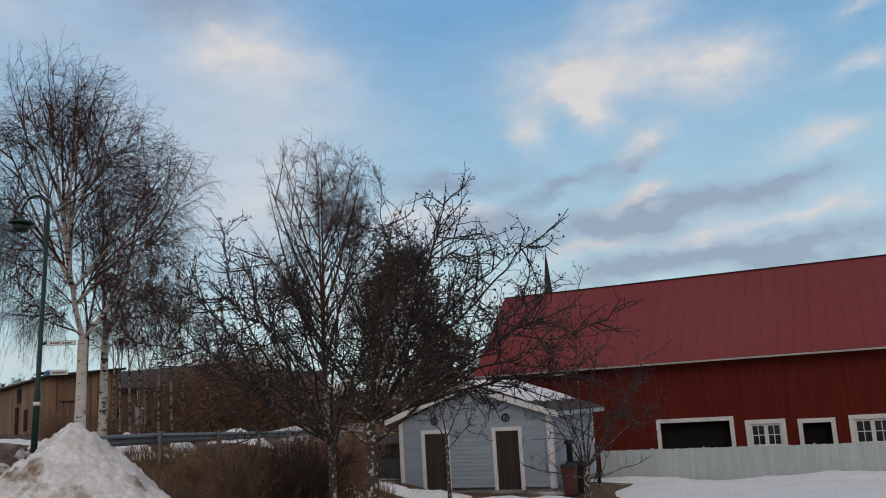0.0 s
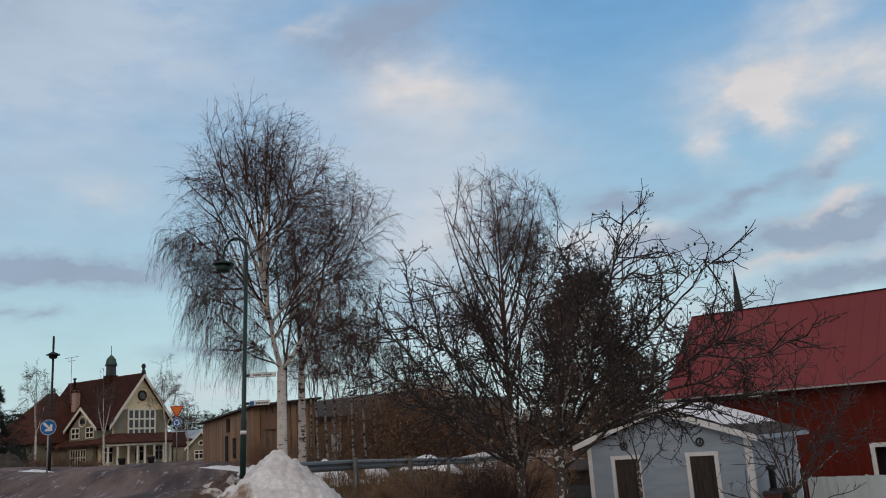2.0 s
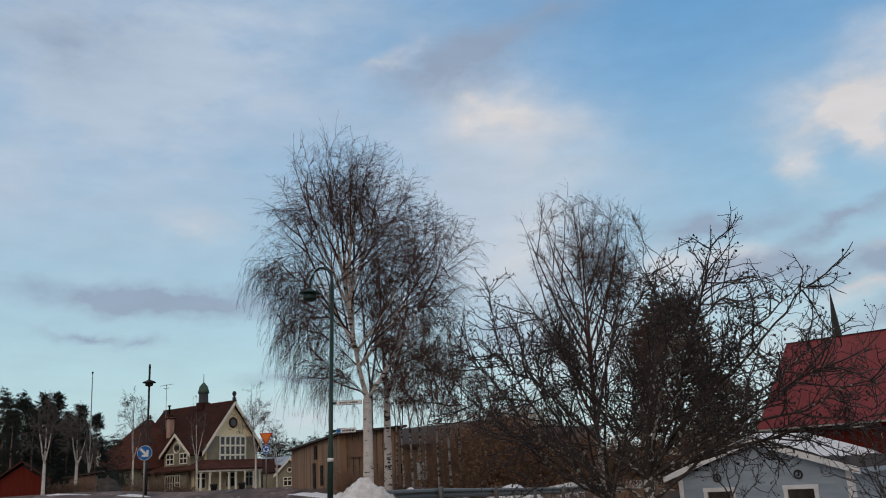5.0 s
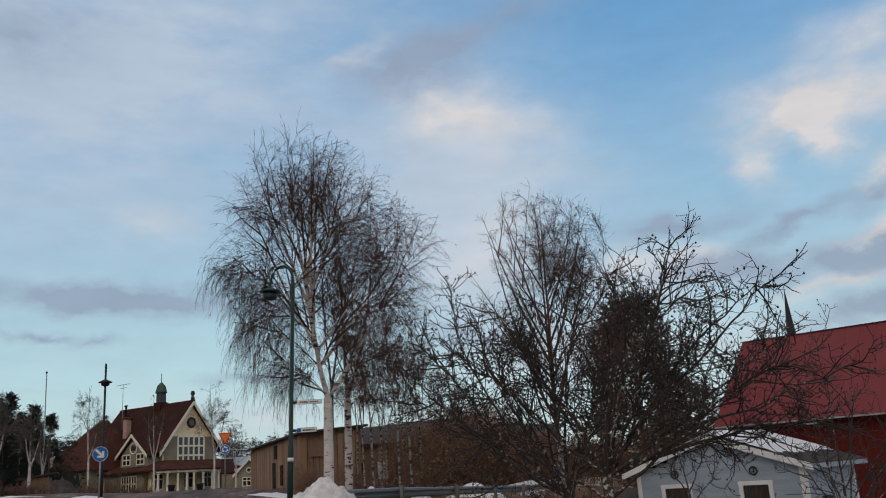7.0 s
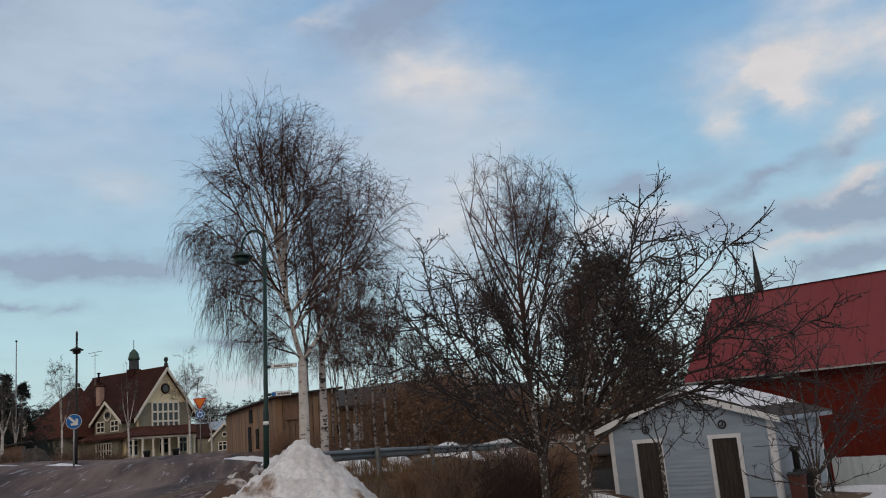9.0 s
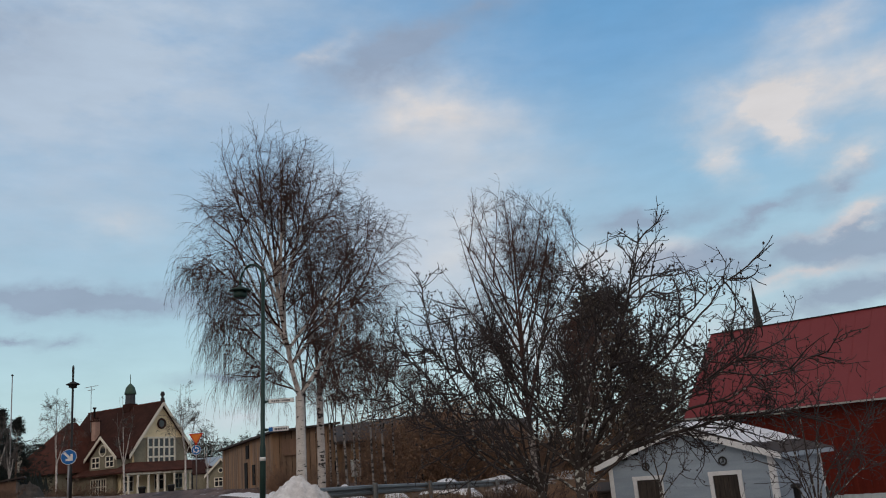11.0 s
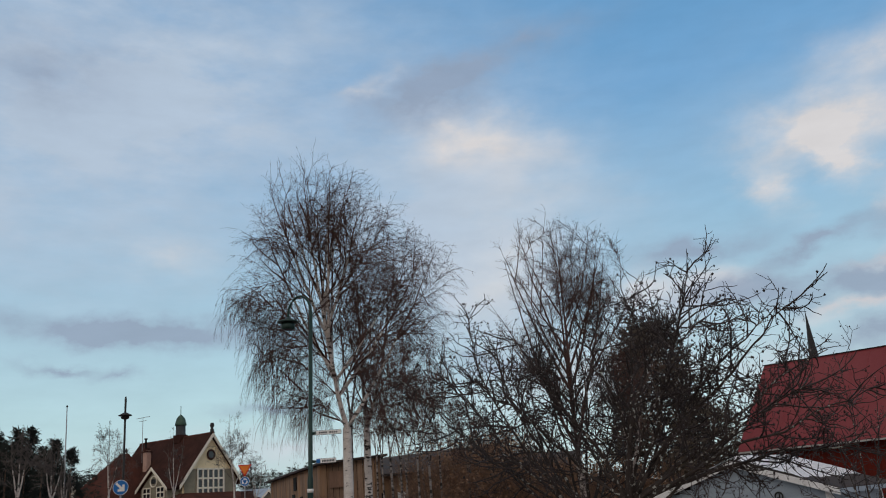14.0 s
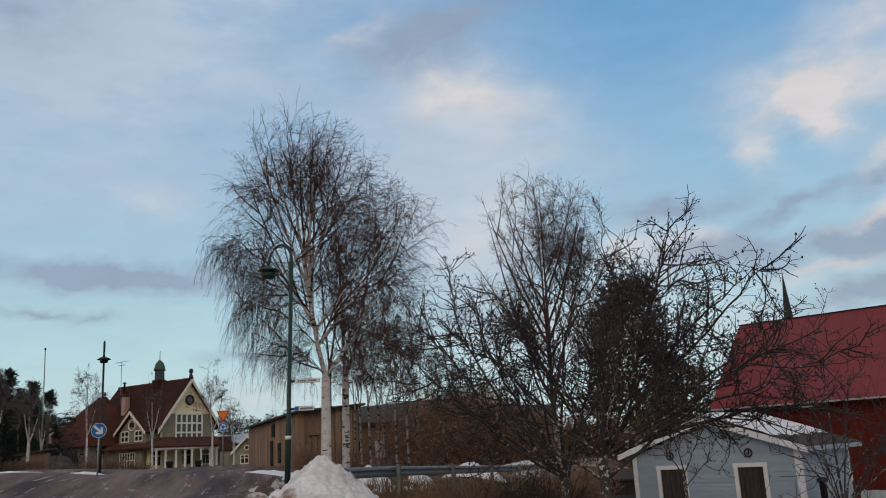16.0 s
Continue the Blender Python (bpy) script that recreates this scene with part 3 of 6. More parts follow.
for a, b_ in DOORS:
    door = thing("door", pose(0, 0, 0), "dark weathered plank door in a white frame", "door")
    del door["category"]
    door.parent = shed
    boxes("door_frame", door, M_WHITE, [((a - 0.06, -0.045, 1.05), (0.125, 0.04, 1.86)), ((b_ + 0.06, -0.045, 1.05), (0.125, 0.04, 1.86)), (((a + b_) / 2, -0.047, 2.04), (b_ - a + 0.27, 0.045, 0.125))])
    for i in range(5):
        w1 = (b_ - a) / 5
        box("plank", door, M_DOOR, (a + w1 * (i + 0.5), 0.0 - 0.004 * (i % 2), 1.05), (w1 - 0.008, 0.03, 1.86), bevel=0.004)
    box("threshold", door, M_CONCRETE, ((a + b_) / 2, -0.12, 0.07), (b_ - a + 0.3, 0.3, 0.1), bevel=0.01)
    orn = thing("wall_ornament", shed_at @ pose((a + b_) / 2, -0.06, 2.40), "round black iron ring ornament above a door", "ornament", "ornaments on the shed")
    ring("hoop", orn, M_BLACK, 0.115, 0.025, pose(0, 0, 0))
    boxes("figure", orn, M_BLACK, [((0.02, 0, 0.02), (0.03, 0.03, 0.12)), ((-0.01, 0, -0.03), (0.08, 0.03, 0.03))])
OV, ro = 0.38, 0.32       # overhang at the side and at the front
ez = SE - OV * slope + 0.08
for sgn in (-1, 1):
    xe = SW / 2 + sgn * (SW / 2 + OV)
    q = [(xe, -ro, ez), (xe, SD + ro, ez), (SW / 2, SD + ro, SP + 0.08), (SW / 2, -ro, SP + 0.08)]
    slab("roof", shed, M_TARROOF, *(q if sgn > 0 else q[::-1]), 0.07, "dark roofing felt")
    q = [(xe, -ro - 0.03, ez - 0.14), (SW / 2, -ro - 0.03, SP - 0.06), (SW / 2, -ro - 0.03, SP + 0.13), (xe, -ro - 0.03, ez + 0.05)]
    slab("barge_board", shed, M_WHITE, *(q if sgn > 0 else q[::-1]), 0.03)
    box("eave_board", shed, M_SIDING, (xe + sgn * 0.015, SD / 2, ez - 0.03), (0.03, SD + 2 * ro, 0.14))
    # snow left lying on the upper part of the slope, its edge uneven
    n1, n2 = 26, 7
    vs, fs = [], []
    for i in range(n1 + 1):
        y = -ro + 0.06 + (SD + 2 * ro - 0.1) * i / n1
        reach = 0.68 + 0.16 * noise.noise((i * 0.35, sgn * 3.0, 1.0))
        for j in range(n2 + 1):
            f_ = reach * j / n2
            x = SW / 2 + sgn * (SW / 2 + OV) * f_
            lift = 0.15 + (0.03 + 0.09 * (1 - (j / n2) ** 3) * (1 - (2 * i / n1 - 1) ** 8)) + 0.02 * noise.noise((x, y * 1.5, 2))
            if j == n2:
                lift = 0.145
            vs.append((x, y, SP + 0.08 - (SW / 2 + OV) * f_ * slope + lift - 0.06))
    for i in range(n1):
        for j in range(n2):
            r_ = (i * (n2 + 1) + j, i * (n2 + 1) + j + 1, (i + 1) * (n2 + 1) + j + 1, (i + 1) * (n2 + 1) + j)
            fs.append(r_ if sgn < 0 else r_[::-1])
    part("roof_snow", mesh_from("roof_snow", vs, fs, M_CLEANSNOW, True), shed, "thin layer of snow on the roof")

# ---- fence, dark lean-to, bins and stake in the yard ----
fence = thing("fence", yard(-9.5, 33.4, -2.1), "pale grey-green board fence in front of the barn", "fence")
rng = random.Random(4)
fence_board = mesh_from("board", *box_geo((0, 0, 0.835), (0.128, 0.022, 1.67)), M_FENCE)
for i in range(122):
    part("board", fence_board, fence, at=pose(0.08 + i * 0.126, -0.020 * (i % 2), rng.uniform(-0.012, 0.008), 0, rng.uniform(-0.2, 0.2), 0))
boxes("rail", fence, M_FENCE, [((7.7, 0.05, zz), (15.4, 0.045, 0.09)) for zz in (0.35, 1.3)])
for i in range(9):
    box("post", fence, M_FENCE, (0.1 + i * 1.9, 0.1, 0.87), (0.09, 0.09, 1.66), bevel=0.008)
lean = thing("lean_to", yard(-16.3, 27.4, -1.35), "low dark lean-to with grey planks beside the outhouse", "shed")
for i in range(12):
    box("plank", lean, M_SLATE, (0.06 + i * 0.13, 0, 0.62), (0.120, 0.03, 1.24))
slab("roof", lean, M_TARROOF, (-0.1, -0.12, 1.72), (1.62, -0.12, 1.72), (1.62, 1.8, 1.95), (-0.1, 1.8, 1.95), 0.06)
box("upper_board", lean, M_DOOR, (0.78, 0.06, 1.46), (1.62, 0.03, 0.5))
box("back_wall", lean, M_DOOR, (0.78, 1.7, 0.9), (1.62, 0.04, 1.8))


def wheelie_bin(x, y, mat, label, yaw):
    zb = gz1(x, y)
    b0 = thing("wheeled_bin", pose(x, y, zb, 0, 0, yaw) @ Matrix.Diagonal((0.76, 0.70, 0.92, 1)), label, "bin", "bins by the outhouse")
    vs = [(sx * w, sy * d, z) for z, w, d in ((0.05, 0.22, 0.24), (0.92, 0.27, 0.33)) for sx, sy in ((-1, -1), (1, -1), (1, 1), (-1, 1))]
    part("body", mesh_from("body", vs, [(3, 2, 1, 0), (4, 5, 6, 7)] + [(i, (i + 1) % 4, (i + 1) % 4 + 4, i + 4) for i in range(4)], mat), b0)
    box("rim", b0, mat, (0, 0, 0.93), (0.60, 0.70, 0.05), bevel=0.015)
    prism("lid", b0, M_BLACK, [(-0.36, 0.96), (0.37, 0.96), (0.37, 1.02), (0.0, 1.06), (-0.34, 1.0)], -0.30, 0.30, "x", "black lid")
    for s in (-1, 1):
        lathe("wheel", b0, M_BLACK, [(0.1, -0.03), (0.1, 0.03)], 14, "", pose(s * 0.23, 0.27, 0.1, 0, 90, 0))
    box("handle", b0, M_BLACK, (0, 0.38, 0.95), (0.46, 0.03, 0.03))


wheelie_bin(*polar(7.26, 27.2), M_BINRED, "red-brown plastic wheeled bin with a black lid", -20)
wheelie_bin(*polar(8.05, 27.9), M_BLACK, "black plastic wheeled bin", -28)
pump = thing("stove_pipe", pose(3.66, 28.3, gz1(3.66, 28.3)), "short black iron pipe standing by the bins", "pipe")
lathe("shaft", pump, M_BLACK, [(0.1, 0), (0.1, 1.45), (0.16, 1.46), (0.16, 1.56), (0.09, 1.6)], 14)
lathe("flange", pump, M_BLACK, [(0.15, 0.85), (0.15, 0.92)], 14)
stake = thing("stake", pose(4.85, 30.2, gz1(4.85, 30.2), 0, -2, 0), "thin black leaning stake at the end of the fence", "stake")
lathe("shaft", stake, M_BLACK, [(0.05, 0), (0.045, 1.3), (0.02, 1.36)], 10)

# ---- trees and bushes ----


def unit(v):
    return v / (np.linalg.norm(v, axis=-1, keepdims=True) + 1e-9)


def stem(start, heading, pitch0, pitch1, length, steps, wobble, rs):
    """A bending stem: heading in degrees (0 = +x, 90 = away), its pitch going from pitch0 to pitch1."""
    p, pts = np.array(start, float), [np.array(start, float)]
    h = radians(heading)
    for i in range(steps - 1):
        pt = radians(pitch0 + (pitch1 - pitch0) * i / max(1, steps - 2))
        h += rs.normal(0, wobble)
        pt += rs.normal(0, wobble)
        p = p + length / (steps - 1) * np.array([math.cos(pt) * math.cos(h), math.cos(pt) * math.sin(h), math.sin(pt)])
        pts.append(p)
    return np.array(pts)


def sprout(P, count, lo, hi, angle, length, steps, droop, wobble, rs, fade=0.5, spread=0.3, top=None):
    """Side shoots of the stems P: where they start, how far they lean out, how long, and how they hang (droop above 0) or rise (below 0).
    With top, the height of the tree, shoots hang less the higher they start."""
    N, n, _ = P.shape
    seglen = np.linalg.norm(P[:, -1] - P[:, 0], axis=1)
    pick = rs.choice(N, count, p=seglen / seglen.sum())
    f = lo + (hi - lo) * rs.random(count)
    x = f * (n - 1)
    i = np.clip(x.astype(int), 0, n - 2)
    w = (x - i)[:, None]
    start = P[pick, i] * (1 - w) + P[pick, i + 1] * w
    tan = unit(P[pick, i + 1] - P[pick, i])
    side = unit(np.cross(tan, rs.normal(size=(count, 3))))
    a = np.radians(angle * (1 + spread * rs.normal(size=count)))[:, None]
    d = unit(tan * np.cos(a) + side * np.sin(a))
    ln = length * (1 - fade * f) * (0.55 + 0.9 * rs.random(count))
    hang = np.full(count, float(droop)) if top is None else droop * np.clip(1.55 - 1.45 * start[:, 2] / top, -0.05, 1.0)
    fall = np.stack([np.zeros(count), np.zeros(count), -hang], 1) / (steps - 1)
    out = np.empty((count, steps, 3))
    out[:, 0] = start
    for k in range(1, steps):
        d = unit(d + fall + wobble * rs.normal(size=(count, 3)))
        out[:, k] = out[:, k - 1] + d * (ln / (steps - 1))[:, None]
    return out


SHAPE = {"pointed": [0.35, 0.78, 0.95, 1.0, 0.97, 0.82, 0.60, 0.34, 0.05], "broad": [0.60, 0.86, 0.90, 0.92, 0.98, 0.94, 0.70, 0.42, 0.14]}


def crown_reach(f, shape):
    """Share of the crown's radius at a share f of the tree's height."""
    return np.interp(f, [0.15, 0.25, 0.38, 0.5, 0.62, 0.72, 0.82, 0.92, 1.0], SHAPE[shape])


def lopsided(end, height, outline):
    """Reach of a crown that spreads unevenly. outline: a heading, then (share of the height, reach against it, reach along it)."""
    h, steps = radians(outline[0]), np.array(outline[1])
    f = end[:, 2] / height
    back, along = np.interp(f, steps[:, 0], steps[:, 1]), np.interp(f, steps[:, 0], steps[:, 2])
    u, v = end[:, 0] * math.cos(h) + end[:, 1] * math.sin(h), end[:, 1] * math.cos(h) - end[:, 0] * math.sin(h)
    r = np.hypot(u, v) + 1e-6
    return 1 / np.sqrt((u / r / np.where(u > 0, along, back)) ** 2 + (v / r / ((back + along) / 2)) ** 2)


def within_crown(P, height, radius, rs, slack=(0.72, 1.04), shape="pointed"):
    """Draw in the boughs that would leave the crown."""
    end = P[:, -1]
    reach = radius * crown_reach(end[:, 2] / height, shape) if isinstance(shape, str) else lopsided(end, height, shape)
    lim = reach * rs.uniform(slack[0], slack[1], len(P))
    far = np.hypot(end[:, 0], end[:, 1])
    near = np.hypot(P[:, 0, 0], P[:, 0, 1])
    s = np.clip((lim - near) / np.maximum(far - near, 0.05), 0.25, 1.3)
    s = np.where(far > near, s, 1.0)
    # nor do they rise past its top
    s = np.minimum(s, np.clip((height * rs.uniform(0.93, 1.0, len(P)) - P[:, 0, 2]) / np.maximum(end[:, 2] - P[:, 0, 2], 0.05), 0.12, 9.0))
    return P[:, :1] + (P - P[:, :1]) * s[:, None, None]


def taper(P, r0, r1):
    N, n, _ = P.shape
    return np.repeat(np.linspace(r0, r1, n)[None], N, 0)


def plant(name, x, y, label, category, layers, group="", z=None):
    """A tree from layers of stems: trunk, limbs and boughs one by one, and a crown of twigs past counting."""
    t = thing(name, pose(x, y, gz1(x, y) - 0.05 if z is None else z), label, category, group)
    for pname, mat, sets in layers:
        if pname in ("limb", "bough"):
            for P, R, s in sets:
                for k in range(len(P)):
                    part(pname, quick_mesh(pname, [tubes(P[k:k + 1], R[k:k + 1], s)], mat), t)
        else:
            ob = part(pname, quick_mesh(pname, [tubes(P, R, s) for P, R, s in sets], mat), t)
            if pname == "crown":
                tagged(ob, kind="stuff")
    return t


def birch(seed, height, crown_r, trunk_r, forks, fork_at, lean=0.0, dense=1.0, low=0.1, twig=0.0045, hang=1.0, steep=(66, 77), shape="pointed", limbs=(), trail=0.17):
    """Layers of a bare birch: pale stems that fork low, steep limbs dark towards their ends, and fine hanging twigs.
    limbs, where given: (share of the trunk, heading, first pitch, last pitch, share of the height)."""
    rs = np.random.RandomState(seed)
    trunk = stem((0, 0, 0), rs.uniform(0, 360), 88 - lean, 89, height * fork_at, 8, 0.012, rs)
    stems = []
    for at, h, p0, p1, share in limbs:
        root = stems[0][int(at)] if at >= 1.5 else trunk[-1]
        stems.append(stem(root, h, p0, p1, height * share, 16, 0.045, rs))
    for i in range(0 if limbs else forks):
        h = 360 * i / forks + rs.uniform(-30, 30) + 150
        tall = height * (0.93 - fork_at) * (1.0 if i == 0 else rs.uniform(0.72, 0.92))
        stems.append(stem(trunk[-1], h, rs.uniform(*steep) if i else 84, 87, tall, 16, 0.045, rs))
    S1 = np.array(stems)
    forks = len(stems)
    thick = np.array([min(1.0, q[4] / 0.6) ** 1.2 for q in limbs] or [1.0] * forks)[:, None]
    S2 = within_crown(sprout(S1, 10 + forks * 2, 0.06, 0.75, 30, height * 0.5, 16, -0.22, 0.05, rs, 0.5, 0.2), height, crown_r, rs, (0.45, 0.95), shape)
    S = np.concatenate([S1, S2])
    A = within_crown(sprout(S, int(62 * dense), low, 0.95, 50, crown_r * 0.95, 9, -0.14, 0.07, rs, 0.4, 0.2), height, crown_r, rs, (0.72, 1.06), shape)
    L2 = within_crown(sprout(A, int(400 * dense), 0.22, 1.0, 40, crown_r * 0.40, 7, 0.26 * hang, 0.09, rs, 0.35, 0.3, height), height, crown_r, rs, (0.85, 1.10), shape)
    T2 = sprout(S, int(120 * dense), 0.5, 1.0, 26, crown_r * 0.26, 7, -0.12, 0.07, rs, 0.45)
    B = np.concatenate([L2, T2])
    L3 = sprout(B, int(3900 * dense), 0.12, 1.0, 36, crown_r * trail, 7, 2.3 * hang, 0.15, rs, 0.15, 0.3, height)
    L4 = sprout(L3, int(10500 * dense), 0.1, 1.0, 38, crown_r * 0.06, 4, 1.4 * hang, 0.12, rs, 0.2, 0.3, height)
    big = np.array([q[4] > 0.3 for q in limbs] or [True] * forks)
    trailing = []
    if not big.all():
        # long twigs trailing from the lowest boughs
        D1 = sprout(S1[~big], 130, 0.15, 1.0, 48, crown_r * 0.34, 8, 1.0, 0.10, rs, 0.2)
        D2 = sprout(np.concatenate([D1, S1[~big][:, 4:12]]), 1700, 0.1, 1.0, 44, crown_r * 0.30, 8, 3.2, 0.12, rs, 0.1)
        D3 = sprout(D2, 4200, 0.1, 1.0, 36, crown_r * 0.06, 4, 1.4, 0.12, rs, 0.2)
        trailing = [(D1, taper(D1, 0.0075, 0.0035), 4), (D2, taper(D2, twig * 1.0, twig * 0.55), 3), (D3, taper(D3, twig * 0.7, twig * 0.42), 3)]
    tr = np.linspace(trunk_r, trunk_r * 0.78, 8)[None]
    tr[0, 0] *= 1.25
    R1, R2 = taper(S1, trunk_r * 0.52, 0.006) * thick, taper(S2, trunk_r * 0.19, 0.005)
    return [("trunk", None, [(trunk[None], tr, 14)]),
            ("limb", None, [(S1[big, :9], R1[big, :9], 8)]),
            ("bough", None, [(S1[big, 8:], R1[big, 8:], 6), (S1[~big], R1[~big] * 0.7, 6), (S2, R2, 5), (A, taper(A, 0.013 * (trunk_r / 0.12) ** 0.5, 0.004), 5)]),
            ("crown", None, [(B, taper(B, 0.0085, 0.0035), 4), (L3, taper(L3, twig * 1.1, twig * 0.6), 3), (L4, taper(L4, twig * 0.75, twig * 0.45), 3)] + trailing)]


def with_mats(layers, mats):
    return [(n, m, s) for (n, _, s), m in zip(layers, mats)]


FAR_MATS = (M_BIRCH, M_BIRCHLIMB, M_FARTWIG, M_FARTWIG)


x, y = polar(-23.15, 24.0)
SPREAD = (23.3, ((0.12, 0.5, 0.5), (0.20, 0.9, 1.1), (0.31, 1.45, 2.3), (0.42, 1.9, 2.9), (0.52, 2.4, 3.1), (0.59, 2.8, 3.2), (0.70, 2.95, 3.2), (0.76, 2.8, 2.8), (0.80, 2.35, 1.75), (0.86, 1.75, 1.35), (0.92, 1.2, 0.95), (0.97, 0.85, 0.5), (1.03, 0.3, 0.2)))
plant("birch", x, y, "tall bare white-trunked birch with hanging twigs beside the lamp", "tree",
      with_mats(birch(11, 11.75 - gz1(x, y), 3.2, 0.15, 3, (3.9 - gz1(x, y)) / (11.75 - gz1(x, y)), low=0.12, dense=1.2, twig=0.0036, hang=0.8, shape=SPREAD, trail=0.20,
                      limbs=((1, 203, 78, 92, 0.62), (1, 23, 54, 66, 0.50), (2, 20, 48, 64, 0.44), (3, 40, 54, 62, 0.40), (3, 205, 64, 72, 0.46), (5, 290, 70, 80, 0.42), (4, 110, 70, 80, 0.44), (6, 30, 70, 80, 0.42), (6, 205, 66, 74, 0.42), (8, 15, 74, 82, 0.36), (8, 200, 70, 80, 0.36), (7, 250, 76, 84, 0.40), (7, 70, 76, 84, 0.40), (9, 330, 74, 82, 0.32),
                             (4, 200, 44, 30, 0.29), (2, 208, 50, 26, 0.23), (3, 190, 50, 30, 0.24), (4, 230, 50, 34, 0.24), (2, 340, 50, 34, 0.22), (1, 205, 54, 20, 0.20), (2, 222, 46, 10, 0.20), (1, 180, 50, 16, 0.18), (5, 215, 44, 26, 0.27), (3, 30, 48, 36, 0.24))),
                (M_BIRCH, M_BIRCHLIMB, M_BIRCHTWIG, M_BIRCHTWIG)), "birches")
x, y = polar(-21.9, 26.5)
plant("birch", x, y, "bare birch with a black-scarred white trunk behind the guard rail", "tree",
      with_mats(birch(12, 9.2, 2.5, 0.13, 2, 0.36, dense=0.34, shape="broad", trail=0.25), (M_BIRCHLIMB, M_BIRCH_ROUGH, M_BIRCHTWIG, M_BIRCHTWIG)), "birches")
x, y = polar(-23.0, 27.5)
plant("birch", x, y, "slim bare birch standing close behind a larger birch", "tree",
      with_mats(birch(21, 9.0, 1.5, 0.075, 2, 0.42, dense=0.3), (M_BIRCH_ROUGH, M_BIRCH_ROUGH, M_BIRCHTWIG, M_BIRCHTWIG)), "birches")
for i, (a, d, hgt, r) in enumerate(((-20.2, 33, 8.6, 1.7), (-18.6, 37, 8.4, 1.6), (-19.4, 41, 8.2, 1.6), (-17.2, 40, 8.6, 1.6), (-21.3, 44, 8.8, 1.8), (-16.2, 46, 7.6, 1.4), (-14.6, 52, 6.6, 1.6), (-19.75, 36, 7.8, 1.5), (-17.8, 34, 7.0, 1.3), (-18.2, 43, 8.0, 1.6), (-20.8, 39, 8.2, 1.6), (-15.4, 42, 6.2, 1.4))):
    x, y = polar(a, d)
    plant("birch", x, y, "slender bare birch behind the guard rail", "tree", with_mats(birch(30 + i, hgt * 1.04, r * 0.8, 0.052, 2, 0.34, dense=0.19, twig=0.0046, hang=0.6, trail=0.30), (M_BIRCH_ROUGH, M_BIRCH_ROUGH, M_BIRCHTWIG, M_BIRCHTWIG)), "birches")
x, y = polar(-8.1, 36.0)
HIGH = 13.5 - gz1(x, y)
DOME = (8.1, ((0.15, 0.8, 0.8), (0.30, 1.9, 2.0), (0.45, 2.4, 2.5), (0.60, 2.4, 2.5), (0.72, 2.0, 2.2), (0.82, 1.5, 1.75), (0.88, 1.1, 1.45), (0.94, 0.6, 1.05), (1.0, 0.15, 0.6), (1.03, 0.1, 0.4)))
plant("birch", x, y, "tall bare birch rising behind the fruit trees", "tree",
      with_mats(birch(14, HIGH, 2.7, 0.15, 3, 0.22, dense=1.45, low=0.02, twig=0.0042, hang=0.30, shape=DOME, trail=0.19,
                      limbs=((1, 100, 87, 88, 0.72), (1, 10, 72, 80, 0.66), (1, 190, 70, 80, 0.66), (2, 290, 72, 80, 0.60), (4, 20, 70, 78, 0.52), (4, 175, 68, 76, 0.54), (6, 210, 70, 78, 0.44), (7, 10, 66, 78, 0.40), (5, 340, 62, 72, 0.44), (5, 150, 60, 70, 0.44), (3, 188, 52, 62, 0.46), (3, 8, 52, 62, 0.46), (2, 215, 48, 58, 0.40), (7, 185, 58, 68, 0.36), (9, 190, 64, 74, 0.33))),
                (M_BIRCH_ROUGH, M_BIRCHTWIG, M_BIRCHTWIG, M_BIRCHTWIG)), "birches")
x, y = polar(-5.0, 38.0)
plant("birch", x, y, "bare birch with a broad crown behind the fruit trees", "tree",
      with_mats(birch(15, 9.6, 2.2, 0.12, 3, 0.25, dense=0.36, twig=0.0065, hang=0.4), (M_BIRCH_ROUGH, M_BIRCH_ROUGH, M_BIRCHTWIG, M_BIRCHTWIG)), "birches")
x, y = polar(-12.6, 50.0)
plant("birch", x, y, "low bare deciduous tree in front of the timber building", "tree",
      with_mats(birch(16, 5.0, 2.2, 0.10, 3, 0.2, dense=0.20, twig=0.006, hang=0.1), (M_BIRCH_ROUGH, M_BIRCH_ROUGH, M_BIRCHTWIG, M_BIRCHTWIG)), "birches")
# thin birches round the villa and by the roundabout
for i, (a, d, hgt, r) in enumerate(((-37.5, 90, 10.6, 2.5), (-33.75, 88, 10.0, 0.8), (-30.2, 92, 11.6, 2.7), (-28.9, 100, 7.6, 2.0), (-42.46, 58, 6.3, 1.6), (-40.75, 62, 6.2, 1.3), (-40.05, 66, 5.2, 0.9), (-34.0, 140, 14.0, 2.4))):
    x, y = polar(a, d)
    plant("birch", x, y, "thin bare birch with a pale trunk near the villa", "tree", with_mats(birch(50 + i, hgt, r, 0.11, 3, 0.3, dense=0.26, twig=0.0075 if d > 80 else 0.006, hang=0.3), FAR_MATS), "birches")


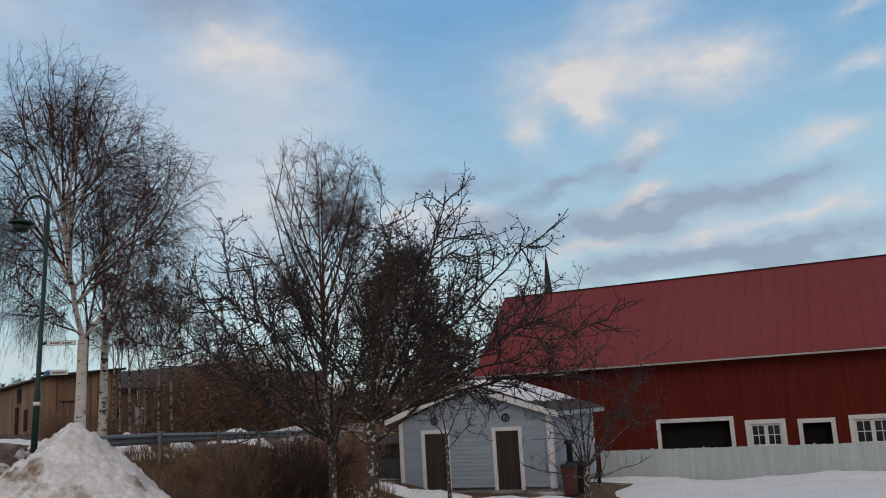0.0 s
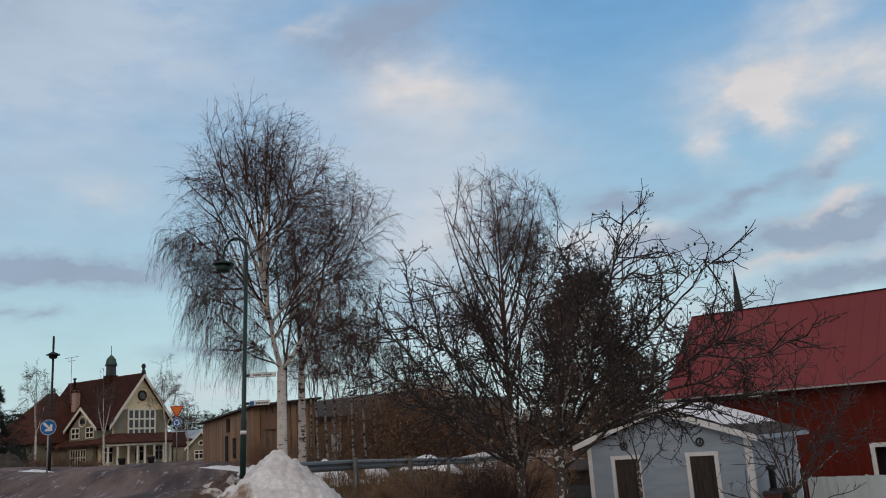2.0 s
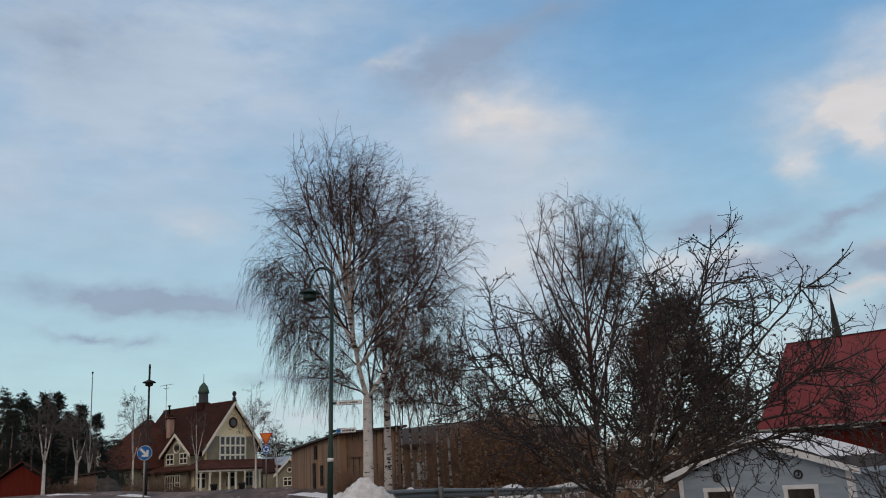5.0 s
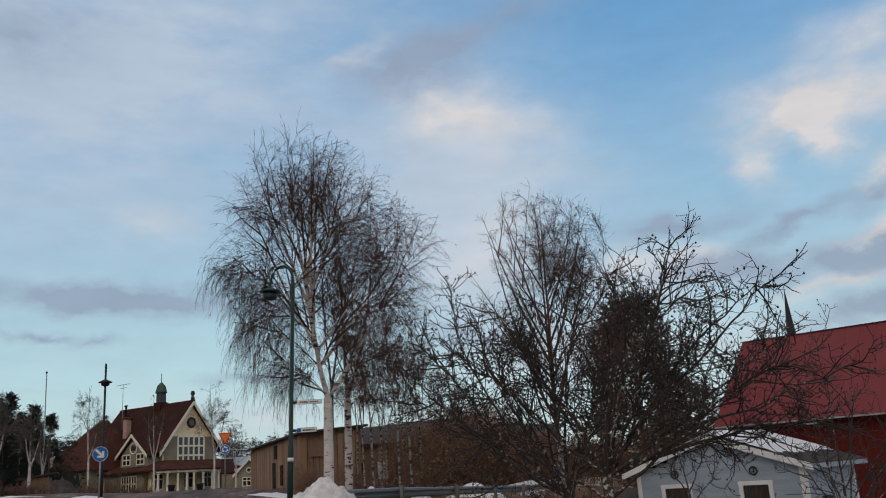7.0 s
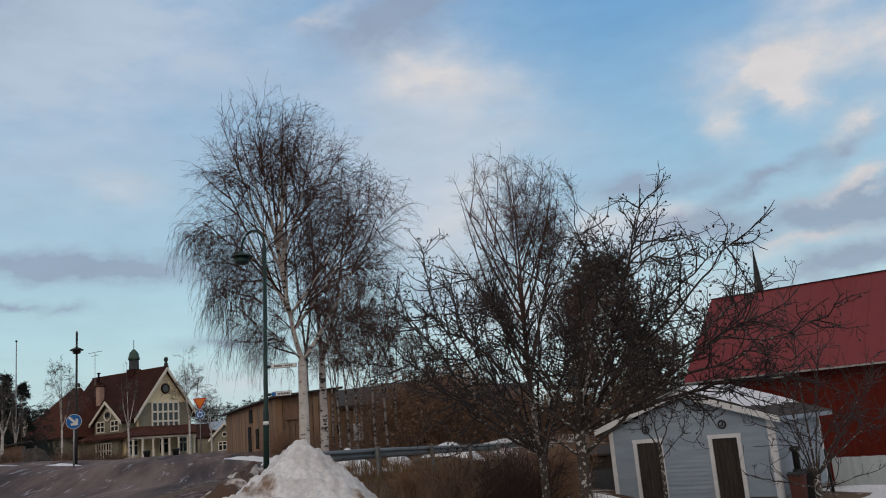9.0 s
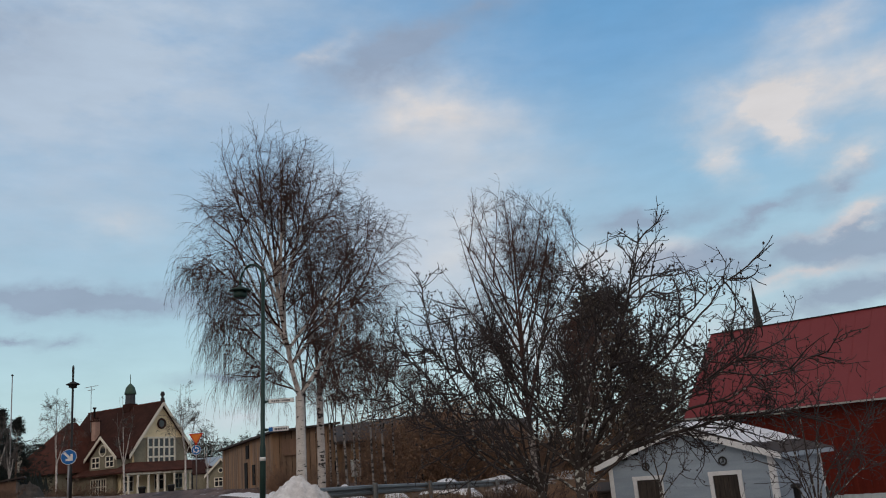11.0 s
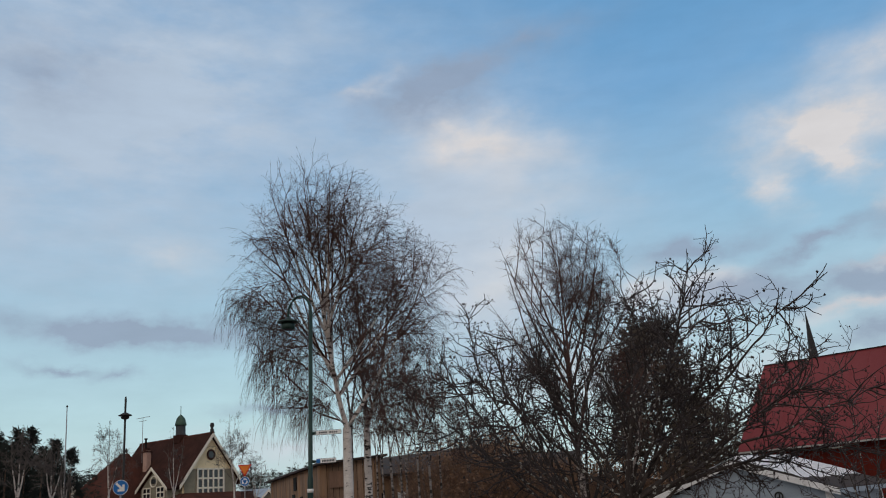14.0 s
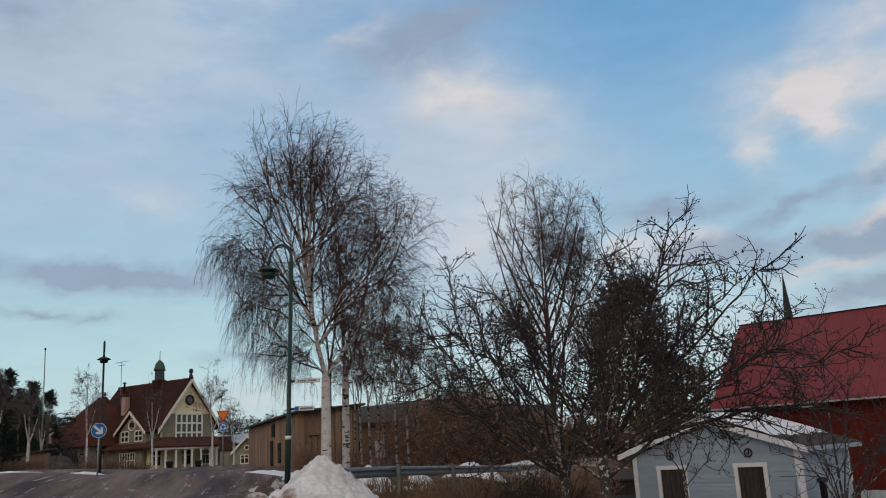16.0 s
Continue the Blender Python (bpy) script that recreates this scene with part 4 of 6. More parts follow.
def fruit_tree(seed, trunk_h, trunk_r, limbs, n2, n3, n4, twig=0.006, reach=1.0, trunk_lean=(90, 88)):
    """Layers of a bare, gnarled fruit tree. limbs: (height share, heading, first pitch, last pitch, length, radius)."""
    rs = np.random.RandomState(seed)
    trunk = stem((0, 0, 0), trunk_lean[0], trunk_lean[1], trunk_lean[1] - 2, trunk_h, 7, 0.03, rs)
    P1 = np.array([stem(trunk[min(6, int(round(hs * 6)))], h, p0, p1, ln, 16, 0.11, rs) for hs, h, p0, p1, ln, r in limbs])
    R1 = np.array([r * (1 - np.linspace(0, 1, 16) ** 0.7 * 0.82) for *_, r in limbs])
    P2 = sprout(P1, n2, 0.26, 1.0, 54, 1.25 * reach, 9, -0.40, 0.15, rs, 0.40)
    P2b = sprout(P2, int(n2 * 1.7), 0.1, 0.95, 48, 0.62 * reach, 9, -0.4, 0.16, rs, 0.4)
    P3 = sprout(np.concatenate([P2, P2b, P1[:, 7:]]), n3, 0.08, 1.0, 58, 0.30 * reach, 6, -0.25, 0.22, rs, 0.3)
    P4 = sprout(P3, n4, 0.1, 1.0, 52, 0.12 * reach, 4, -0.1, 0.2, rs, 0.2)
    ends = np.concatenate([P4[:, -1], P3[:, -1]])
    K = ends[rs.choice(len(ends), len(ends) // 3)]
    s = rs.uniform(0.5, 1.3, len(K))[:, None, None] * twig * 2.5
    octa = np.array([(1, 0, 0), (0, 1, 0), (-1, 0, 0), (0, -1, 0), (0, 0, 1.4), (0, 0, -1.2)], float)
    KV = (K[:, None] + octa[None] * s).reshape(-1, 3)
    of = np.array([(0, 1, 4), (1, 2, 4), (2, 3, 4), (3, 0, 4), (1, 0, 5), (2, 1, 5), (3, 2, 5), (0, 3, 5)])
    KF = (of[None] + 6 * np.arange(len(K))[:, None, None]).reshape(-1, 3)
    tr = np.linspace(trunk_r * 1.1, trunk_r * 0.85, 7)[None]
    return [("trunk", M_APPLE, [(trunk[None], tr, 12)]), ("limb", M_APPLELIMB, [(P1, R1, 7)]), ("bough", M_APPLETWIG, [(P2, taper(P2, 0.013, 0.005), 5)]),
            ("crown", M_APPLETWIG, [(P2b, taper(P2b, 0.0075, 0.004), 4), (P3, taper(P3, twig * 0.85, twig * 0.55), 3), (P4, taper(P4, twig * 0.6, twig * 0.4), 3)])], (KV, KF)


def plant_fruit(x, y, label, made):
    layers, buds = made
    t = plant("fruit_tree", x, y, label, "tree", layers, "fruit trees")
    tagged(part("bud", quick_mesh("bud", [buds], M_APPLETWIG, False), t), "dark dried buds", kind="stuff")
    return t


x, y = polar(-5.4, 12.5)
plant_fruit(x, y, "gnarled bare fruit tree with lichen-spotted bark and spreading crown", fruit_tree(
    3, 1.85, 0.086, [(0.95, 6, 22, 2, 3.2, 0.048), (0.95, 12, 28, 13, 3.9, 0.036), (1.0, 6, 46, 38, 3.5, 0.044), (1.0, 40, 86, 22, 3.8, 0.046), (1.0, 10, 64, 70, 3.5, 0.038), (1.0, 60, 78, 74, 3.4, 0.036), (1.0, 8, 34, 22, 4.0, 0.040),
                     (1.0, -40, 56, 44, 2.9, 0.034), (1.0, 55, 48, 36, 3.1, 0.034), (1.0, 178, 64, 56, 2.9, 0.036), (0.95, 196, 50, 42, 2.8, 0.032), (1.0, 140, 60, 50, 2.8, 0.032), (1.0, -80, 64, 52, 2.5, 0.030), (1.0, 350, 56, 36, 3.6, 0.036), (0.9, 25, 36, 22, 3.3, 0.032), (0.95, -10, 30, 20, 3.0, 0.030), (0.9, 185, 34, 30, 2.3, 0.026)],
    300, 2600, 2800, reach=0.82, twig=0.0064))
x, y = polar(-7.95, 14.0)
plant_fruit(x, y, "slimmer bare fruit tree with spotted bark and dark twigs", fruit_tree(
    5, 1.50, 0.066, [(1.0, 190, 46, 76, 3.9, 0.036), (1.0, 184, 42, 54, 4.0, 0.034), (0.95, 200, 36, 30, 3.3, 0.030), (1.0, 95, 78, 70, 3.2, 0.034), (1.0, 235, 60, 48, 2.9, 0.030), (1.0, 178, 58, 78, 3.2, 0.032),
                     (1.0, 20, 72, 62, 3.1, 0.034), (0.95, 150, 52, 50, 3.0, 0.030), (0.9, 60, 56, 42, 2.6, 0.028), (1.0, 188, 62, 60, 3.3, 0.030), (1.0, 192, 36, 46, 4.0, 0.028)],
    150, 1050, 1350, reach=0.82, twig=0.0064))
x, y = polar(-0.5, 25.0)
plant_fruit(x, y, "young thin bare fruit tree in front of the outhouse door", fruit_tree(
    7, 2.0, 0.055, [(1.0, 30, 62, 50, 1.6, 0.028), (0.95, 160, 56, 40, 1.5, 0.025), (1.0, 100, 70, 66, 1.7, 0.025), (0.8, -30, 50, 36, 1.3, 0.02)], 34, 200, 380, reach=0.6))
x, y = polar(8.35, 22.5)
plant_fruit(x, y, "low bare fruit tree with crooked limbs beside the bins", fruit_tree(
    9, 1.25, 0.10, [(0.8, 178, 12, 14, 1.9, 0.03), (1.0, 55, 62, 40, 2.5, 0.034), (1.0, 20, 58, 40, 2.9, 0.034), (1.0, 150, 60, 52, 2.0, 0.03), (1.0, 5, 44, 24, 2.9, 0.03),
                    (0.85, 0, 8, 20, 0.9, 0.026), (1.0, 100, 76, 70, 2.4, 0.03), (1.0, 200, 72, 60, 2.0, 0.026), (1.0, 70, 82, 80, 4.6, 0.03), (1.0, 30, 76, 74, 4.2, 0.028), (1.0, 150, 78, 80, 3.8, 0.026), (1.0, 12, 54, 44, 3.9, 0.03)], 110, 420, 520, reach=0.85, twig=0.007))


def needles(seed, height, radius, count, base=0.08, round_=0.8, clumps=0):
    """Crown of a conifer: sprays of needles gathered in clumps on its branches, ragged at the edge."""
    rs = np.random.RandomState(seed)
    m = clumps or max(12, count // 14)
    f = base + (1 - base) * rs.random(m) ** 0.95
    a = rs.random(m) * 2 * np.pi
    rad = radius * (1 - f) ** round_ * rs.uniform(0.45, 1.12, m)
    centre = np.stack([rad * np.cos(a), rad * np.sin(a), f * height], 1)
    pick = rs.randint(0, m, count)
    size = radius * (0.07 + 0.12 * rs.random(m))[pick][:, None]
    c = centre[pick] + rs.normal(size=(count, 3)) * size * np.array([1, 1, 0.55])
    out = unit(np.stack([np.cos(a[pick]), np.sin(a[pick]), rs.uniform(-0.6, 0.7, count)], 1) + rs.normal(0, 0.55, (count, 3)))
    w = unit(np.cross(out, rs.normal(size=(count, 3))))
    ln = height * rs.uniform(0.018, 0.045, count)[:, None]
    V = np.stack([c - w * ln * 0.13, c + w * ln * 0.13, c + out * ln * 1.3 + w * ln * 0.04, c + out * ln * 0.5 + np.array([0, 0, 1]) * ln * 0.2], 1)
    F = np.array([(0, 1, 2), (0, 3, 2), (1, 2, 3)])[None] + 4 * np.arange(count)[:, None, None]
    return V.reshape(-1, 3), F.reshape(-1, 3)


def conifer(x, y, height, radius, count, seed, label, round_=0.8, z=None):
    t = thing("conifer", pose(x, y, gz1(x, y) if z is None else z), label, "tree", "conifers")
    part("trunk", quick_mesh("trunk", [tubes(np.array([[(0, 0, 0), (0.03, 0, height * 0.5), (0, 0, height * 0.96)]]), np.array([[height * 0.016, height * 0.01, 0.01]]), 8)], M_BROWNWOOD), t)
    tagged(part("crown", quick_mesh("crown", [needles(seed, height, radius, count, round_=round_, clumps=count // 34)], M_NEEDLE if y < 60 else M_FARNEEDLE, False), t), kind="stuff")
    return t


x, y = polar(-2.9, 46)
conifer(x, y, 10.0 - gz1(x, y), 2.9, 8500, 3, "dense dark conifer behind the bare fruit trees", 0.52)
x, y = polar(-0.1, 46)
conifer(x, y, 5.4 - gz1(x, y), 2.7, 7500, 4, "lower dark conifer beside a taller one", 0.4)
for i, (a, d, h, r) in enumerate(((-42.65, 95, 10.2, 1.7), (-43.75, 92, 9.7, 1.8), (-41.92, 97, 10.2, 1.7), (-39.7, 98, 8.3, 1.6), (-40.62, 100, 9.2, 1.6), (-44.8, 90, 9.6, 1.8), (-46, 92, 10.0, 1.8), (-43.2, 88, 7.6, 1.8), (-41.3, 92, 7.6, 1.7), (-44.3, 86, 7.4, 1.8), (-42.2, 90, 7.2, 1.8))):
    x, y = polar(a, d)
    conifer(x, y, h, r, 3000, 20 + i, "dark narrow spruce beyond the roundabout", 0.9)

# far woods on the skyline, too many to count
rs = np.random.RandomState(8)
chunks = []
for i in range(1080):
    a = rs.uniform(-62, -20) if i < 470 else rs.uniform(-20, 40) if i < 560 else rs.uniform(-54, -38.0) if i < 900 else rs.uniform(-41, -35.4) if i < 1010 else rs.uniform(-30.2, -26.2)
    d = rs.uniform(170, 330) if i < 560 else rs.uniform(115, 165) if i < 900 else rs.uniform(165, 260)
    x, y = polar(a, d)
    h = d * math.tan(radians(rs.uniform(2.2, 3.5) if i < 900 else rs.uniform(2.9, 3.5))) * (1.0 if i < 560 else 1.45 if a < -40.3 else 1.12 if a < -33 else 0.9)
    V, F = needles(100 + i, h, h * rs.uniform(0.16, 0.30), 170, 0.0, 0.7)
    chunks.append((V * np.array([1, 1, 1.0]) + np.array([x, y, 1.2]), F))
    c0 = np.array([(x + h * 0.14 * math.cos(k), y + h * 0.14 * math.sin(k), 1.0) for k in np.arange(7) * 0.9] + [(x, y, 1.0 + h * 0.62)])
    chunks.append((c0, np.array([(k, (k + 1) % 7, 7) for k in range(7)])))
tagged(part("far_woods", quick_mesh("far_woods", chunks, M_FARNEEDLE, False)), "dark conifer woods on the skyline", "forest", kind="stuff")


def bush(seed, wide, high, count, twig=0.006):
    """Many thin shoots from one foot, with finer side shoots."""
    rs = np.random.RandomState(seed)
    base = np.array([stem((rs.normal(0, wide * 0.18), rs.normal(0, wide * 0.18), 0), rs.uniform(0, 360), rs.uniform(48, 85), rs.uniform(25, 80), high * rs.uniform(0.4, 1.2), 7, 0.14, rs) for _ in range(count)])
    s2 = sprout(base, count * 6, 0.2, 1.0, 32, high * 0.4, 5, -0.1, 0.12, rs, 0.4)
    s3 = sprout(s2, count * 16, 0.2, 1.0, 36, high * 0.16, 4, 0.0, 0.12, rs, 0.3)
    return [(base, taper(base, twig * 1.5, twig * 0.6), 4), (s2, taper(s2, twig * 0.8, twig * 0.4), 3), (s3, taper(s3, twig * 0.6, twig * 0.4), 3)]


k = 0
for a, d, w_, e in ((-16.5, 16.5, 1.0, 1.9), (-14.2, 15.2, 1.2, 1.6), (-11.8, 15.6, 1.3, 1.35), (-10.2, 17.0, 1.1, 1.35), (-8.8, 16.2, 1.0, 1.4), (-13.0, 18.5, 1.2, 1.5), (-7.0, 18.0, 1.0, 1.4), (-17.6, 19.0, 0.9, 2.1),
                    (-8.6, 24.0, 1.2, 1.2), (-7.4, 26.0, 1.0, 1.2), (-9.6, 29.0, 1.3, 1.1), (-7.2, 30.0, 1.2, 1.0), (-24.7, 40.0, 1.5, -1.0), (-23.9, 39.0, 1.3, -0.7)):
    x, y = polar(a, d)
    h = (1.6 - d * math.tan(radians(e)) - gz1(x, y)) * 0.95
    t = thing("bush", pose(x, y, gz1(x, y) - 0.03), "bare brown bush on the slope below the guard rail" if a > -20 else "bare reddish-brown bush in front of the timber store", "bush", "bushes on the slope")
    part("shoot", quick_mesh("shoot", [tubes(*q) for q in bush(70 + k, w_, h, 60)], M_DARKBUSH if -12.6 < a < -8 and d < 20 else M_BUSH if k % 3 else M_RUST), t)["kind"] = "stuff"
    k += 1
# brushwood with withered leaves between the guard rail and the timber building
rs = np.random.RandomState(17)
chunks, leaf = [], []
for i in range(125):
    a, d = (rs.uniform(-18.6, -2.5), rs.uniform(41, 50)) if i < 108 else (rs.uniform(-24.2, -15.5), rs.uniform(38, 45))
    x, y = polar(a, d)
    z0, hgt = gz1(x, y), rs.uniform(1.4, 2.7) * (1.0 if i < 108 else 0.6)
    hgt *= 1.5 if -18.2 < a < -12.6 else 1.0
    for P, R, s in bush(200 + i, 1.6, hgt, 9, 0.010):
        V, F = tubes(P + np.array([x, y, z0]), R, 3)
        chunks.append((V, F))
    if -17 < a < -9 or (a > -9 and i % 3 == 0):
        n_ = 420
        c0 = np.stack([x + rs.normal(0, 0.9, n_), y + rs.normal(0, 0.9, n_), z0 + hgt * rs.random(n_) * 1.05], 1)
        e1, e2 = unit(rs.normal(size=(n_, 3))) * 0.055, unit(rs.normal(size=(n_, 3))) * 0.055
        leaf.append((np.stack([c0 - e1, c0 + e2, c0 + e1, c0 - e2], 1).reshape(-1, 3), np.arange(n_ * 4).reshape(n_, 4)))
tagged(part("brushwood", quick_mesh("brushwood", chunks, M_BUSH)), "tangled brown brushwood behind the guard rail", "brushwood", kind="stuff")
tagged(part("withered_leaves", quick_mesh("withered_leaves", leaf, M_RUST, False)), "withered orange-brown leaves on the brushwood", "leaves", kind="stuff")
# dry grass on the slope
n_ = 6000
gxs, gys = rs.uniform(-7.5, -1.8, n_), rs.uniform(13, 27, n_)
gzs = gz(gxs, gys)
ln = rs.uniform(0.15, 0.5, n_)
top = np.stack([gxs + rs.normal(0, 0.12, n_), gys + rs.normal(0, 0.12, n_), gzs + ln], 1)
foot = np.stack([gxs, gys, gzs], 1)
sd = unit(rs.normal(size=(n_, 3)) * np.array([1, 1, 0.1])) * 0.010
tagged(part("dry_grass", quick_mesh("dry_grass", [(np.stack([foot - sd, foot + sd, top], 1).reshape(-1, 3), np.arange(n_ * 3).reshape(n_, 3))], M_STRAW, False)), "dry straw-coloured grass on the slope", "grass", kind="stuff")

# ---- snow heaps and banks ----


def mound(name, x, y, a, b_, h, yaw, label, seed, mat=None, power=1.0, lumps=0.12, n=44, lift=None):
    """A heap of old snow: an uneven dome a by b_ metres, following the ground at its foot."""
    X, Y = np.meshgrid(np.linspace(-1, 1, n), np.linspace(-1, 1, n))
    d = np.sqrt(X ** 2 + Y ** 2)
    nz = np.array([[noise.fractal((p * 2.4 + seed, q * 2.4, 0.5), 0.75, 2.1, 6) for p, q in zip(r1, r2)] for r1, r2 in zip(X, Y)])
    nz = nz + 0.22 * np.array([[noise.noise((p * 9 + seed, q * 9, 4.0)) for p, q in zip(r1, r2)] for r1, r2 in zip(X, Y)])
    nz = nz + 0.30 * np.array([[abs(noise.noise((p * 21 + seed, q * 21, 7.0))) for p, q in zip(r1, r2)] for r1, r2 in zip(X, Y)])
    edge = d + 0.10 * nz
    prof = np.clip(1 - edge, 0, 1) ** power
    c_, s2 = math.cos(radians(yaw)), math.sin(radians(yaw))
    WX, WY = x + c_ * X * a - s2 * Y * b_, y + s2 * X * a + c_ * Y * b_
    Z = gz(WX, WY) - 0.14 + h * prof * (1 + lumps * 1.5 * nz) + lumps * 0.35 * nz * (prof > 0.02) + 0.12 * (prof > 0.01)
    if n > 80:
        # crumbs and clods on the large heaps
        crumb = np.array([[abs(noise.noise((p * a * 5.5 + seed, q * b_ * 5.5, 1.0))) + 0.6 * abs(noise.noise((p * a * 11, q * b_ * 11 + seed, 2.0))) for p, q in zip(r1, r2)] for r1, r2 in zip(X, Y)])
        Z = Z + 0.11 * (crumb - 0.25) * (prof > 0.02)
    z0 = gz1(x, y)
    t = thing(name, pose(x, y, z0), label, "snow")
    part("snow", sheet("snow", WX - x, WY - y, Z - z0, mat or M_SNOW), t)
    return t


x, y = polar(-23.5, 12.7)
heap = mound("snow_heap", x, y, 3.4, 2.6, 1.46, 20, "ploughed heap of dirty old snow beside the road", 5.0, power=1.95, lumps=0.20, n=170)
# clods of broken snow round its foot
rs = np.random.RandomState(41)
ball = bmesh.new()
bmesh.ops.create_icosphere(ball, subdivisions=2, radius=1.0)
for v in ball.verts:
    v.co *= 1 + 0.45 * noise.noise(v.co * 1.7)
clod = bpy.data.meshes.new("clod")
ball.to_mesh(clod)
ball.free()
clod.materials.append(M_SNOW)
for _ in range(46):
    q, f_ = radians(rs.uniform(120, 300)), rs.uniform(0.72, 1.0)
    cx, cy = 3.2 * f_ * math.cos(q), 2.4 * f_ * math.sin(q)
    cx, cy = cx * 0.94 - cy * 0.342, cx * 0.342 + cy * 0.94
    size = rs.uniform(0.04, 0.11)
    part("clod", clod, heap, at=pose(cx, cy, gz1(x + cx, y + cy) - gz1(x, y) + size * 0.6, 0, 0, rs.uniform(0, 360)) @ Matrix.Diagonal((size, size * 0.8, size * 0.6, 1)))
x, y = polar(-25.9, 12.3)
mound("snow_heap", x, y, 1.9, 1.1, 0.85, 25, "sloping shoulder of dirty old snow on the heap's road side", 77.0, power=1.0, lumps=0.26, n=90)
x, y = polar(-20.4, 12.4)
mound("snow_heap", x, y, 1.1, 1.1, 0.70, 60, "lower lobe of dirty old snow at the heap's foot", 14.0, power=0.6, lumps=0.20, n=70)
x, y = polar(-30.0, 12.6)
mound("snow_ridge", x, y, 1.7, 0.7, 0.42, 35, "low muddy snow ridge beside the asphalt", 31.0, M_DIRTYSNOW, power=0.8, lumps=0.22, n=60)
x, y = polar(-27.6, 13.3)
mound("snow_ridge", x, y, 2.3, 1.0, 0.80, 20, "rough dirty snow ridge along the road edge", 9.0, M_DIRTYSNOW, power=0.9, lumps=0.24, n=80)
for a, d, w_, b_, h, yw in ((-26.6, 16.0, 1.9, 0.6, 0.42, 95), (-26.2, 20.5, 2.4, 0.6, 0.36, 105), (-26.4, 26.0, 2.6, 0.7, 0.34, 108)):
    x, y = polar(a, d)
    mound("snow_ridge", x, y, w_, b_, h, yw, "low muddy ridge of earth and snow along the road", 60.0 + d, M_DIRTYSNOW, power=0.8, lumps=0.26, n=50)
for i, (a, d, w_, h) in enumerate(((-20.6, 24.0, 0.75, 0.25), (-13.7, 31.0, 1.2, 0.38), (-10.4, 40.0, 1.4, 0.5), (-6.0, 45.0, 1.6, 0.6), (-17.4, 27.0, 0.5, 0.75), (-24.9, 30, 0.9, 0.4), (-26.2, 38, 1.8, 0.3))):
    x, y = polar(a, d)
    h = max(0.15, 1.6 - d * math.tan(radians(h)) - gz1(x, y) - 0.1)
    mound("snow_patch", x, y, w_, 0.9, h, 0, "rounded patch of white snow on the verge", 20.0 + i, M_CLEANSNOW, 0.5, 0.14, 26)
# the bank along the fence, higher towards its far end
n1, n2 = 90, 44
vs = []
for i in range(n1 + 1):
    u = -11.0 + 24.0 * i / n1
    for j in range(n2 + 1):
        v = 19.0 + 14.2 * j / n2
        f_ = math.sin(math.pi * min(1, max(0, (v - 29.2) / 4.0) * 0.92)) ** 0.8
        px_, py_ = u * 0.905 + v * 0.4253, -u * 0.4253 + v * 0.905
        grow = min(1, max(0, (u + 9.6) / 1.6))
        ht = (0.17 + 0.05 * max(0, u + 4) + 0.16 * noise.noise((u * 0.45, 2.0, v * 0.5)) + 0.05 * noise.noise((u * 1.7, 5.0, v))) * grow
        thin = (0.20 + 0.08 * noise.noise((u * 0.5, 9.0, v * 0.5))) * min(1, max(0, (u + 8.0) / 2.0))
        vs.append((px_, py_, gz1(px_, py_) - 0.10 + max(thin, f_ * max(0, ht + 0.12))))
fs = [(i * (n2 + 1) + j, (i + 1) * (n2 + 1) + j, (i + 1) * (n2 + 1) + j + 1, i * (n2 + 1) + j + 1) for i in range(n1) for j in range(n2)]
bank = thing("snow_bank", pose(0, 0, 0), "long white snow bank in front of the fence", "snow")
part("snow", mesh_from("snow", vs, fs, M_CLEANSNOW, True), bank)
for i, (a, d, w_, b_, h, yw) in enumerate(((-37.4, 39.0, 0.9, 0.45, 0.20, 18), (-41.5, 42, 2.0, 0.4, 0.20, 20), (-44.5, 44, 1.6, 0.4, 0.2, 20), (2.4, 26.6, 1.6, 0.6, 0.26, -25), (6.2, 26.0, 1.6, 0.7, 0.22, -25), (-3.6, 27.6, 1.3, 0.6, 0.26, -25), (-6.6, 20.5, 0.3, 0.3, 0.5, 0), (-1.2, 28.4, 1.2, 0.5, 0.22, -25))):
    x, y = polar(a, d)
    mound("snow_strip", x, y, w_, b_, h, yw, "thin strip of old snow on the ground", 40.0 + i, M_CLEANSNOW, 0.5, 0.1, 24)

for i, (a, d, w_, b_) in enumerate(((-28.6, 17.0, 2.6, 0.7), (-30.4, 18.5, 2.4, 0.5), (-29.6, 23.0, 3.6, 0.8), (-28.4, 26.0, 3.4, 0.7), (-31.5, 27.0, 3.2, 0.5), (-29.4, 33.0, 4.5, 0.8))):
    x, y = polar(a, d)
    mound("ice_patch", x, y, w_, b_, 0.055, 112, "thin ragged patch of grey ice on the asphalt", 90.0 + 3 * i, M_ICE, 0.35, 0.10, 40)

# ---- guard rail ----
rail = thing("guard_rail", pose(-5.8, 17.0, 0), "galvanised steel guard rail along the verge", "guard rail")
ys = np.linspace(-3.6, 28.0, 50)
tops = 1.6 - np.interp(ys, [-7, -2.9, 0, 11.5, 28], [0.10, 0.13, 0.18, 0.47, 0.75])
prof = [(0.0, 0.0), (0.05, -0.02), (0.06, -0.06), (0.01, -0.09), (0.01, -0.11), (0.06, -0.14), (0.05, -0.18), (0.0, -0.20), (-0.012, -0.20), (-0.012, 0.0)]
xs_ = np.interp(ys, [-7, -3, 0, 28], [-1.0, -0.15, 0, 0.45])
V = np.array([[(xx + a, yy, tt + b_) for a, b_ in prof] for xx, yy, tt in zip(xs_, ys, tops)])
